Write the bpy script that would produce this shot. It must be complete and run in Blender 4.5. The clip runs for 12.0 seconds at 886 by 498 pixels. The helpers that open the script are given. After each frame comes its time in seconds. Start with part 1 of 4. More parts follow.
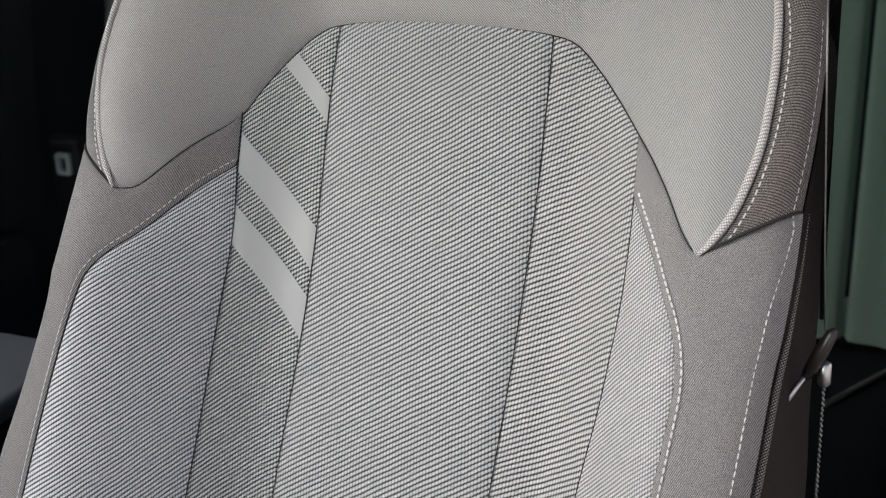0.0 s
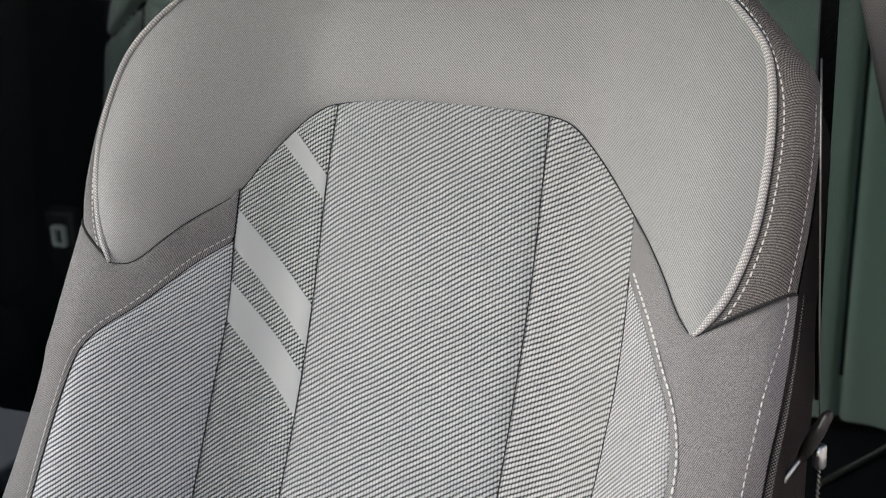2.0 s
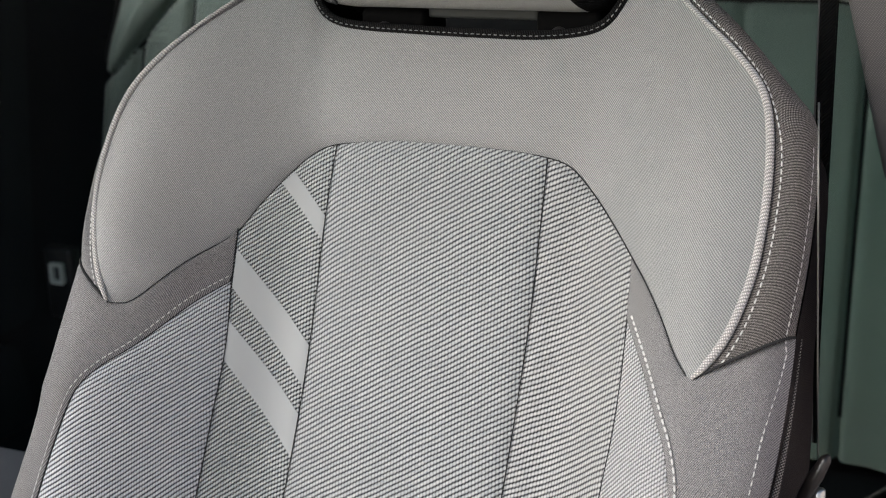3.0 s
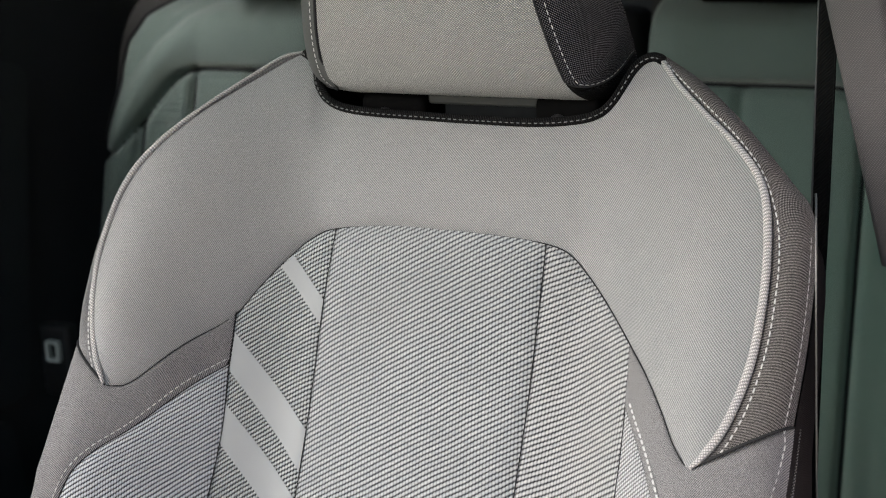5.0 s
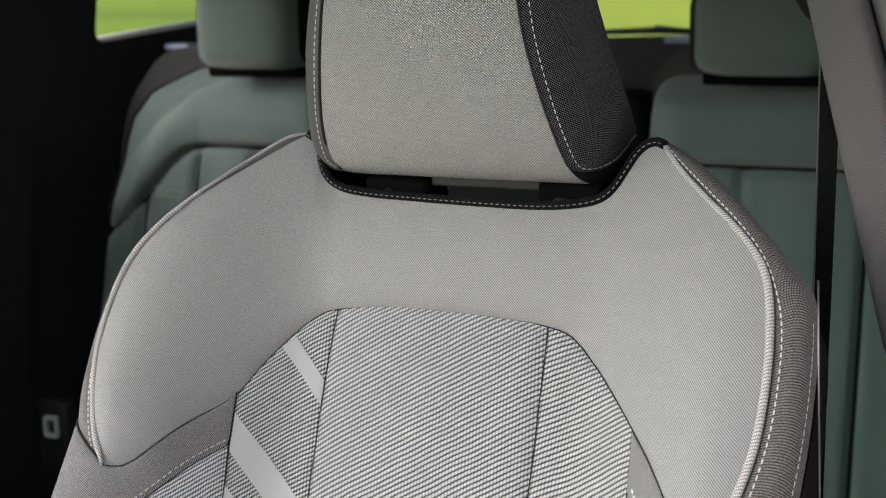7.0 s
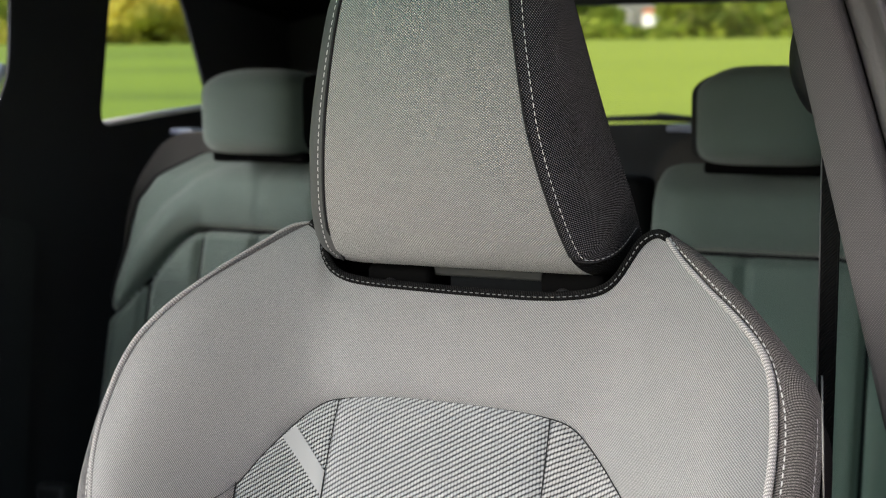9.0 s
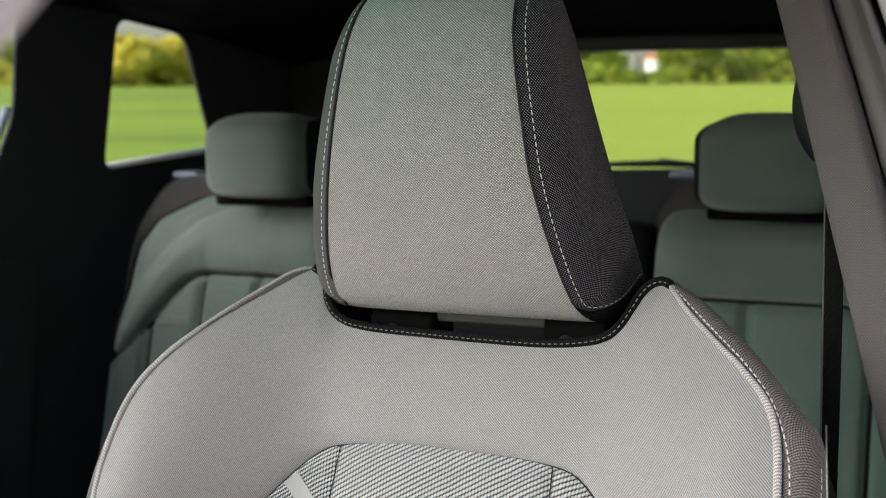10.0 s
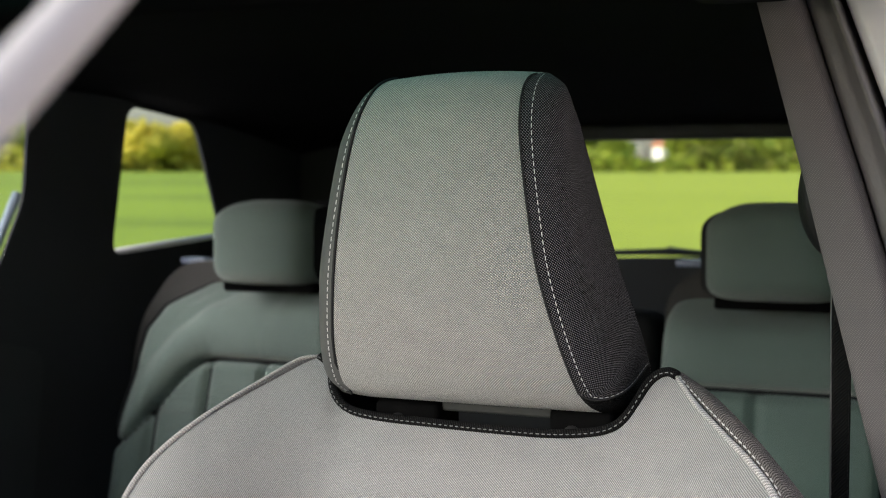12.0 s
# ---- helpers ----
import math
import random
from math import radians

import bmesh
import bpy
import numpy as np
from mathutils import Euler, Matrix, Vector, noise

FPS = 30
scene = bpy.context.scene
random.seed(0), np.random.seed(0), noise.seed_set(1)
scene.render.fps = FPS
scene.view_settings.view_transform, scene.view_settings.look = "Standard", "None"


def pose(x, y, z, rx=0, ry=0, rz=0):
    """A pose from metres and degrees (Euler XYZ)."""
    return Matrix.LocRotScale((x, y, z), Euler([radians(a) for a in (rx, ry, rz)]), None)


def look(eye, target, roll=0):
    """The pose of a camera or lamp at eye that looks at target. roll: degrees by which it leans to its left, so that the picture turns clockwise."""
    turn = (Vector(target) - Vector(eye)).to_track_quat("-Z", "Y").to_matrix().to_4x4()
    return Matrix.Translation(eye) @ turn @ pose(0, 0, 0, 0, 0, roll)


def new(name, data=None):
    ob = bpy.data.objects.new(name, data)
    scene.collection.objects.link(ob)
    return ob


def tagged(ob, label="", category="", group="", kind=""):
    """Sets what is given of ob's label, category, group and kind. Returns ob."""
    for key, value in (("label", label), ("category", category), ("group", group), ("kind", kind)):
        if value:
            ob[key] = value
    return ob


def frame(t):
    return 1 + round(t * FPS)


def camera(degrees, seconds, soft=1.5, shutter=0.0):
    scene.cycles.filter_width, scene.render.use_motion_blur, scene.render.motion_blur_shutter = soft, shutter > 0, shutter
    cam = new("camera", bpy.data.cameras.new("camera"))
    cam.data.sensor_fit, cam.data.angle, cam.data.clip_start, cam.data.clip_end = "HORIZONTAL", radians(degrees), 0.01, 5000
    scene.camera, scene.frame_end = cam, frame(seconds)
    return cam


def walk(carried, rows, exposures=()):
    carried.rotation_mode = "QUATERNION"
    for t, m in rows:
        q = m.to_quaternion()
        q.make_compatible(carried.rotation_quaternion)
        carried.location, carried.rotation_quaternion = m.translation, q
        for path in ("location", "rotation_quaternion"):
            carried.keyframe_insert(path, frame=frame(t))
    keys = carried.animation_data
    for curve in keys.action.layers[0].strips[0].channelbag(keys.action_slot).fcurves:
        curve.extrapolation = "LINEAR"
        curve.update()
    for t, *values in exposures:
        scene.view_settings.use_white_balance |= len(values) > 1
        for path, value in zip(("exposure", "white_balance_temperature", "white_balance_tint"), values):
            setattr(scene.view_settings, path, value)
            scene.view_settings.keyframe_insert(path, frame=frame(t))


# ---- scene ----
from mathutils.bvhtree import BVHTree

cam = camera(35.0, 12.0, 1.0)
cam.data.dof.use_dof, cam.data.dof.focus_distance, cam.data.dof.aperture_fstop = True, 0.925, 10.5
PATH = [
    (0, (0.1, 0.016, 1.324), (-0.686, 1.699, 0.583), -2.9),
    (0.5, (0.099, 0.015, 1.325), (-0.686, 1.709, 0.608), -2.7),
    (1, (0.099, 0.015, 1.327), (-0.687, 1.72, 0.636), -2.6),
    (1.5, (0.1, 0.016, 1.328), (-0.689, 1.729, 0.661), -2.5),
    (2, (0.099, 0.015, 1.329), (-0.689, 1.736, 0.683), -2.3),
    (2.5, (0.099, 0.016, 1.33), (-0.69, 1.746, 0.708), -2.2),
    (3, (0.099, 0.016, 1.331), (-0.692, 1.754, 0.736), -2.0),
    (5, (0.098, 0.016, 1.338), (-0.698, 1.784, 0.846), -1.5),
    (5.5, (0.098, 0.016, 1.339), (-0.7, 1.79, 0.873), -1.3),
    (6, (0.098, 0.015, 1.341), (-0.701, 1.796, 0.902), -1.2),
    (6.5, (0.098, 0.016, 1.341), (-0.704, 1.8, 0.926), -1.1),
    (7, (0.097, 0.016, 1.343), (-0.707, 1.805, 0.955), -1.0),
    (9, (0.096, 0.018, 1.349), (-0.717, 1.824, 1.075), -0.6),
    (9.5, (0.095, 0.018, 1.35), (-0.72, 1.828, 1.105), -0.4),
    (10, (0.095, 0.018, 1.351), (-0.723, 1.83, 1.138), -0.3),
    (10.5, (0.095, 0.019, 1.353), (-0.727, 1.833, 1.171), -0.2),
    (11, (0.095, 0.018, 1.354), (-0.73, 1.834, 1.202), -0.1),
    (11.5, (0.096, 0.018, 1.354), (-0.732, 1.835, 1.232), -0.0),
    (12, (0.096, 0.019, 1.353), (-0.736, 1.836, 1.262), -0.0),
]
walk(cam, [(t, look(eye, target, roll)) for t, eye, target, roll in PATH], [(0.0, 0.03), (3.0, 0.11), (6.0, 0.20), (9.0, 0.32), (12.0, 0.42)])

# ---- daylight: bright overcast sky, soft sun from the open door's side ----
world = bpy.data.worlds.new("daylight")
scene.world = world
world.use_nodes = True
wn = world.node_tree.nodes
sky = wn.new("ShaderNodeTexSky")
sky.sky_type, sky.sun_disc = "NISHITA", False
sky.sun_elevation, sky.sun_rotation = radians(30), radians(-140)
sky.dust_density, sky.ozone_density = 3.0, 0.6
wn["Background"].inputs["Strength"].default_value = 0.16
world.node_tree.links.new(sky.outputs[0], wn["Background"].inputs["Color"])
sun = new("sun", bpy.data.lights.new("sun", "SUN"))
sun.data.energy, sun.data.angle, sun.data.color = 2.7, radians(50), (0.915, 0.92, 0.985)
sun.matrix_world = look((-3.3, -3.9, 2.9), (0, 0, 1))


# ---- node materials ----
class Nodes:
    """A small writer for node trees: m(op, a, b) adds a math node and returns its output."""

    def __init__(self, name):
        self.mat = bpy.data.materials.new(name)
        self.mat.use_nodes = True
        self.tree = self.mat.node_tree
        self.bsdf = self.tree.nodes["Principled BSDF"]

    def put(self, socket, value):
        if hasattr(value, "is_linked"):
            self.tree.links.new(value, socket)
        else:
            socket.default_value = value

    def add(self, kind, **values):
        node = self.tree.nodes.new(kind)
        for key, value in values.items():
            self.put(node.inputs[key], value)
        return node

    def m(self, op, a, b=0.0, c=0.0):
        node = self.tree.nodes.new("ShaderNodeMath")
        node.operation = op
        for i, value in enumerate((a, b, c)):
            self.put(node.inputs[i], value)
        return node.outputs[0]

    def mix(self, fac, a, b):
        node = self.tree.nodes.new("ShaderNodeMix")
        node.data_type = "RGBA"
        self.put(node.inputs[0], fac)
        self.put(node.inputs[6], a if hasattr(a, "is_linked") else (*a, 1))
        self.put(node.inputs[7], b if hasattr(b, "is_linked") else (*b, 1))
        return node.outputs[2]

    def noise(self, where, scale, detail=3.0, rough=0.55):
        node = self.add("ShaderNodeTexNoise", Scale=scale, Detail=detail, Roughness=rough)
        if where:
            self.tree.links.new(where, node.inputs["Vector"])
        return node.outputs["Fac"]

    def uv(self):
        return self.add("ShaderNodeTexCoord").outputs["UV"]

    def place(self):
        return self.add("ShaderNodeTexCoord").outputs["Object"]

    def bump(self, height, depth, strength=1.0):
        node = self.add("ShaderNodeBump", Height=height, Distance=depth, Strength=strength)
        self.tree.links.new(node.outputs[0], self.bsdf.inputs["Normal"])

    def done(self, color, rough=0.8, metal=0.0, sheen=0.0, specular=0.5):
        self.put(self.bsdf.inputs["Base Color"], color if hasattr(color, "is_linked") else (*color, 1))
        self.put(self.bsdf.inputs["Roughness"], rough)
        self.bsdf.inputs["Metallic"].default_value = metal
        self.bsdf.inputs["Sheen Weight"].default_value = sheen
        self.bsdf.inputs["Specular IOR Level"].default_value = specular
        return self.mat


def turned(n, degrees):
    """Cloth coordinates in metres, turned; returns across and along."""
    rot = n.add("ShaderNodeVectorRotate", Vector=n.uv(), Angle=radians(degrees))
    rot.rotation_type = "Z_AXIS"
    wob = n.add("ShaderNodeTexNoise", Scale=30.0, Detail=2.0)
    n.tree.links.new(n.uv(), wob.inputs["Vector"])
    sep = n.add("ShaderNodeSeparateXYZ", Vector=rot.outputs[0])
    shift = n.m("MULTIPLY", n.m("SUBTRACT", wob.outputs["Fac"], 0.5), 0.0022)
    return sep.outputs[0], n.m("ADD", sep.outputs[1], shift)


def ribbed(name, light, dark, pitch, bead, degrees, dots=1.0, depth=0.0018, even_rows=0.0, beads=0.24):
    """Coarse woven cloth: rows of pale beads, with small dark holes between one row and the next."""
    n = Nodes(name)
    along, across = turned(n, degrees)
    row = n.m("DIVIDE", across, pitch)
    rise = n.m("MULTIPLY_ADD", n.m("FRACT", row), 2.0, -1.0)
    phase = n.m("ADD", n.m("DIVIDE", along, bead), n.m("MULTIPLY", n.m("FLOOR", row), 0.37))
    phase = n.m("ADD", phase, n.m("MULTIPLY", rise, -0.22))
    step = n.m("MULTIPLY_ADD", n.m("FRACT", phase), 2.0, -1.0)
    r2, s2 = n.m("MULTIPLY", rise, rise), n.m("MULTIPLY", step, step)
    fine = n.m("SUBTRACT", n.noise(n.uv(), 700.0, 2.0), 0.5)
    big = n.noise(n.uv(), 14.0, 3.0)
    # holes lie on the lines between the rows, one to each bead
    between = n.m("POWER", r2, 1.0 - 0.6 * even_rows)
    hole = n.m("MULTIPLY", between, n.m("MULTIPLY_ADD", s2, 0.8, 0.2))
    hole = n.m("ADD", hole, n.m("MULTIPLY", fine, 0.5))
    ramp = n.add("ShaderNodeMapRange", Value=hole)
    ramp.interpolation_type = "SMOOTHSTEP"
    ramp.inputs["From Min"].default_value, ramp.inputs["From Max"].default_value = 0.17, 0.42
    # each bead's crown is coloured brighter, a highlight painted into the yarn
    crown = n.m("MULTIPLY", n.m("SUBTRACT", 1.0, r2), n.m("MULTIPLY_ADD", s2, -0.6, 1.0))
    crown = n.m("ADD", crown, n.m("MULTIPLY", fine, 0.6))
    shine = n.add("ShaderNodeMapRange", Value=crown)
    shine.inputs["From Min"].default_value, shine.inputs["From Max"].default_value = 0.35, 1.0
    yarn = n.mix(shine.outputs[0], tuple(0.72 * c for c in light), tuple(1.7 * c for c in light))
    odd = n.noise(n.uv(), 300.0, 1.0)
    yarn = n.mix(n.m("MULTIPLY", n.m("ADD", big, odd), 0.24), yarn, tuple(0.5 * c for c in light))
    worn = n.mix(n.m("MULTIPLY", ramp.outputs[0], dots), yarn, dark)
    high = n.m("SQRT", n.m("MAXIMUM", n.m("SUBTRACT", n.m("SUBTRACT", 1.0, n.m("MULTIPLY", r2, 0.86)), n.m("MULTIPLY", s2, beads)), 0.0))
    n.bump(high, depth)
    return n.done(worn, 0.8, sheen=0.06, specular=0.3)


def twill(name, light, dark, pitch, degrees, share=0.5, depth=0.0004, cross=0.0, sheen=0.2):
    """Fine twill: thin slanting lines, and with cross a second set that breaks them into dots."""
    n = Nodes(name)
    along, across = turned(n, degrees)
    wave = n.m("MULTIPLY_ADD", n.m("SINE", n.m("MULTIPLY", across, 2 * math.pi / pitch)), 0.5, 0.5)
    other = n.m("MULTIPLY_ADD", n.m("SINE", n.m("MULTIPLY", along, 2 * math.pi / pitch)), 0.5, 0.5)
    high = n.m("MULTIPLY", wave, n.m("MULTIPLY_ADD", other, cross, 1.0 - cross))
    fine = n.noise(n.uv(), 1400.0, 2.0)
    big = n.noise(n.uv(), 9.0, 4.0)
    tone = n.m("ADD", n.m("ADD", high, share - 0.5), n.m("MULTIPLY", n.m("SUBTRACT", fine, 0.5), 0.5))
    clamp = n.add("ShaderNodeClamp", Value=tone)
    yarn = n.mix(n.m("MULTIPLY", big, 0.3), light, tuple(0.7 * c for c in light))
    worn = n.mix(clamp.outputs[0], dark, yarn)
    n.bump(high, depth)
    return n.done(worn, 0.9, sheen=sheen, specular=0.25 if sheen > 0.1 else 0.12)


def grained(name, color, rough=0.6, grain=900.0, depth=0.0003, spread=0.25, metal=0.0, specular=0.5):
    """Moulded plastic, leather-like skin or metal with grain and slight wear."""
    n = Nodes(name)
    where = n.place()
    fine, big = n.noise(where, grain, 2.0), n.noise(where, 7.0, 4.0)
    col = n.mix(n.m("MULTIPLY", big, spread), color, tuple(0.55 * c for c in color))
    n.bump(fine, depth)
    return n.done(col, n.m("MULTIPLY_ADD", big, 0.15, rough - 0.07), metal=metal, specular=specular)


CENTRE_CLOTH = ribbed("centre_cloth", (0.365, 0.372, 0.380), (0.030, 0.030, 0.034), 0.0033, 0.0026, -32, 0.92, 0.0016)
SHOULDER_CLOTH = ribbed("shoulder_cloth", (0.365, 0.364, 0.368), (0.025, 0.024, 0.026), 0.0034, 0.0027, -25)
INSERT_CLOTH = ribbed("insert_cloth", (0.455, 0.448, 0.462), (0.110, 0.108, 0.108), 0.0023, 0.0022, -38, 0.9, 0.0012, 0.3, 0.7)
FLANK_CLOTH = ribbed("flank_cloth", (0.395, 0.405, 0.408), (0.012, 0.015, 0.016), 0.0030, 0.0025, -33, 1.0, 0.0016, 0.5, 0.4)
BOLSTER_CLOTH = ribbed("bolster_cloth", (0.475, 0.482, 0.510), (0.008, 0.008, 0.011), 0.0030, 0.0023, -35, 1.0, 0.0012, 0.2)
WING_CLOTH = twill("wing_cloth", (0.48, 0.481, 0.477), (0.133, 0.134, 0.135), 0.00135, 42, 0.6, 0.00025, 0.5)
COVER_CLOTH = twill("cover_cloth", (0.53, 0.510, 0.515), (0.062, 0.059, 0.060), 0.00115, -62, 0.41, 0.0003, 0.35)
SHADED_EDGE_CLOTH = twill("shaded_edge_cloth", (0.52, 0.475, 0.455), (0.014, 0.0125, 0.0115), 0.0015, 38, 0.42, 0.0003, 0.75, 0.04)
HEADREST_CLOTH = twill("headrest_cloth", (0.675, 0.672, 0.640), (0.108, 0.107, 0.101), 0.0014, 40, 0.58, 0.0003, 0.7)
DARK_CLOTH = twill("dark_cloth", (0.46, 0.445, 0.47), (0.006, 0.006, 0.007), 0.0014, 40, 0.22, 0.0004, 0.7, 0.02)
PIPING_CLOTH = twill("piping_cloth", (0.86, 0.83, 0.81), (0.16, 0.15, 0.15), 0.0016, 45, 0.62, 0.0003, 0.9)
BINDING = twill("binding", (0.055, 0.055, 0.057), (0.003, 0.003, 0.003), 0.0014, 40, 0.20, 0.0003, 0.8, 0.0)
# rear cloth: grey, with the dim green light back there put into colour
REAR_CLOTH = twill("rear_cloth", (0.158, 0.205, 0.181), (0.074, 0.103, 0.090), 0.0024, 35, 0.6)
SILVER_BAND = grained("silver_band", (0.42, 0.43, 0.435), 0.75, 1600.0, 0.0001, 0.12, specular=0.3)
THREAD = grained("thread", (0.68, 0.67, 0.66), 0.8, 2000.0)
SHADED_SIDE_CLOTH = twill("shaded_side_cloth", (0.046, 0.035, 0.033), (0.016, 0.013, 0.013), 0.0013, -50, 0.48, 0.0003, 0.5, 0.02)
LINING = grained("lining", (0.055, 0.058, 0.061), 0.95, 500.0, specular=0.04)
SHELL_CLOTH = twill("shell_cloth", (0.062, 0.060, 0.056), (0.022, 0.021, 0.02), 0.003, 40)
GREY_THREAD = grained("grey_thread", (0.22, 0.22, 0.22), 0.8, 2000.0)
BLACK_PLASTIC = grained("black_plastic", (0.012, 0.012, 0.013), 0.5)
LIT_SIDE_SKIN = grained("lit_side_skin", (0.090, 0.092, 0.090), 0.7, 900.0)
SHADED_CUSHION = grained("shaded_cushion", (0.004, 0.0055, 0.008), 0.85, 600.0, specular=0.2)
TAILGATE_TRIM = grained("tailgate_trim", (0.060, 0.060, 0.064), 0.6, 300.0)
SEAM_GREY = grained("seam_grey", (0.10, 0.10, 0.10), 0.8, 900.0)
SKY_GLOSS = grained("sky_gloss", (0.16, 0.19, 0.27), 0.2, 200.0)
SLOT_BLACK = grained("slot_black", (0.004, 0.004, 0.004), 0.85, 500.0, specular=0.03)
PLATE_GREY = grained("plate_grey", (0.036, 0.038, 0.035), 0.6, 400.0)
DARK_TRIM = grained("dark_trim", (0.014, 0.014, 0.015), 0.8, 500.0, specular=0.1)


GREY_TRIM = twill("grey_trim", (0.218, 0.201, 0.201), (0.100, 0.092, 0.093), 0.0014, 40, 0.5, 0.0002, 0.85, 0.03)
HEADLINER = grained("headliner", (0.010, 0.010, 0.0105), 0.95, 400.0, specular=0.03)
PILLAR_SKIN = grained("pillar_skin", (0.56, 0.525, 0.52), 0.6, 200.0)
SEAL = grained("seal", (0.15, 0.142, 0.142), 0.55, 300.0)
STEEL = grained("steel", (0.55, 0.55, 0.54), 0.3, 300.0, metal=1.0)
DARK_STEEL = grained("dark_steel", (0.22, 0.22, 0.21), 0.4, 300.0, metal=1.0)
LOOP_SKIN = grained("loop_skin", (0.022, 0.018, 0.017), 0.3, 300.0)
BODY_PAINT = grained("body_paint", (0.78, 0.78, 0.79), 0.25, 50.0, 0.00005, 0.05)
LEDGE_BLUE = grained("ledge_blue", (0.30, 0.37, 0.45), 0.35, 50.0, 0.00005, 0.05)
WEBBING = twill("webbing", (0.009, 0.009, 0.009), (0.004, 0.004, 0.004), 0.0018, 45, sheen=0.02)
BUCKLE_GREY = grained("buckle_grey", (0.55, 0.6, 0.56), 0.4)


def glazing(name, tint):
    n = Nodes(name)
    n.bsdf.inputs["Transmission Weight"].default_value = 1.0
    n.bsdf.inputs["IOR"].default_value = 1.12
    return n.done(tint, 0.0, specular=0.25)


def tinted_screen(name, tint):
    """A single sheet of tinted glass that colours the daylight passing through it, with a thin mirror gloss."""
    n = Nodes(name)
    clear = n.add("ShaderNodeBsdfTransparent", Color=(*tint, 1))
    gloss = n.add("ShaderNodeBsdfGlossy", Roughness=0.0)
    both = n.add("ShaderNodeMixShader", Fac=n.add("ShaderNodeFresnel", IOR=1.18).outputs[0])
    n.tree.links.new(clear.outputs[0], both.inputs[1])
    n.tree.links.new(gloss.outputs[0], both.inputs[2])
    n.tree.links.new(both.outputs[0], n.tree.nodes["Material Output"].inputs["Surface"])
    return n.mat


SCREEN_GLASS = tinted_screen("screen_glass", (0.955, 1.0, 1.0))
ROOF_GLASS = tinted_screen("roof_glass", (0.12, 0.41, 0.32))
GLASS = glazing("glass", (0.96, 0.97, 0.96))
DARK_GLASS = glazing("dark_glass", (0.42, 0.60, 0.51))


# ---- mesh helpers ----
def smooth(x):
    x = min(max(x, 0.0), 1.0)
    return x * x * (3 - 2 * x)


def curve(points, count):
    """A smooth line through the points, in steps of equal length."""
    p = np.array(points, float)
    p = np.vstack([2 * p[0] - p[1], p, 2 * p[-1] - p[-2]])
    out = []
    for i in range(1, len(p) - 2):
        a, b, c, d = p[i - 1], p[i], p[i + 1], p[i + 2]
        for k in range(16):
            t = k / 16
            out.append(0.5 * (2 * b + (c - a) * t + (2 * a - 5 * b + 4 * c - d) * t * t + (3 * b - a - 3 * c + d) * t ** 3))
    out.append(p[-2])
    return even(out, count)


def even(points, count):
    p = np.array(points, float)
    run = np.concatenate([[0], np.cumsum(np.linalg.norm(np.diff(p, axis=0), axis=1))])
    want = np.linspace(0, run[-1], count)
    return np.stack([np.interp(want, run, p[:, k]) for k in range(p.shape[1])], 1)


def sheet(grid, uvs=None):
    """A smooth mesh from a grid of places (rows x columns x 3), with cloth coordinates in metres."""
    grid = np.asarray(grid, float)
    rows, cols = grid.shape[:2]
    me = bpy.data.meshes.new("sheet")
    faces = [(r * cols + c, r * cols + c + 1, (r + 1) * cols + c + 1, (r + 1) * cols + c) for r in range(rows - 1) for c in range(cols - 1)]
    me.from_pydata(grid.reshape(-1, 3).tolist(), [], faces)
    if uvs is None:
        down = np.concatenate([np.zeros((1, cols)), np.cumsum(np.linalg.norm(np.diff(grid, axis=0), axis=2), 0)])
        along = np.concatenate([np.zeros((rows, 1)), np.cumsum(np.linalg.norm(np.diff(grid, axis=1), axis=2), 1)], 1)
        uvs = np.stack([along, down], 2)
    flat = np.asarray(uvs, float).reshape(-1, 2)
    layer = me.uv_layers.new(name="UVMap")
    index = np.zeros(len(me.loops), int)
    me.loops.foreach_get("vertex_index", index)
    layer.data.foreach_set("uv", flat[index].ravel())
    me.polygons.foreach_set("use_smooth", [True] * len(me.polygons))
    return me


def tube(points, radius, sides=8, closed_ends=True, flat=1.0):
    """A round bar along a line of places."""
    p = np.array(points, float)
    tang = np.gradient(p, axis=0)
    tang /= np.linalg.norm(tang, axis=1)[:, None] + 1e-12
    up = np.array([0, 0, 1.0]) if abs(tang[0][2]) < 0.9 else np.array([0, 1.0, 0])
    rings, radii = [], radius if hasattr(radius, "__len__") else [radius] * len(p)
    for i in range(len(p)):
        a = np.cross(tang[i], up)
        a /= np.linalg.norm(a)
        b = np.cross(a, tang[i])
        up = b
        rings.append([p[i] + radii[i] * (np.cos(w) * a + flat * np.sin(w) * b) for w in np.linspace(0, 2 * np.pi, sides + 1)])
    me = sheet(rings)
    if closed_ends:
        bm = bmesh.new()
        bm.from_mesh(me)
        bmesh.ops.remove_doubles(bm, verts=bm.verts, dist=radii[0] * 0.02)
        bmesh.ops.holes_fill(bm, edges=[e for e in bm.edges if e.is_boundary])
        for f in bm.faces:
            f.smooth = True
        bm.to_mesh(me)
        bm.free()
    return me


def block(x0, x1, y0, y1, z0, z1, bevel=0.01, segments=3):
    bm = bmesh.new()
    bmesh.ops.create_cube(bm, size=1.0)
    for v in bm.verts:
        v.co = ((x0 + x1) / 2 + v.co.x * (x1 - x0), (y0 + y1) / 2 + v.co.y * (y1 - y0), (z0 + z1) / 2 + v.co.z * (z1 - z0))
    if bevel:
        bmesh.ops.bevel(bm, geom=list(bm.edges), offset=bevel, segments=segments, profile=0.6, affect="EDGES")
    for f in bm.faces:
        f.smooth = True
    me = bpy.data.meshes.new("block")
    bm.to_mesh(me)
    bm.free()
    return me


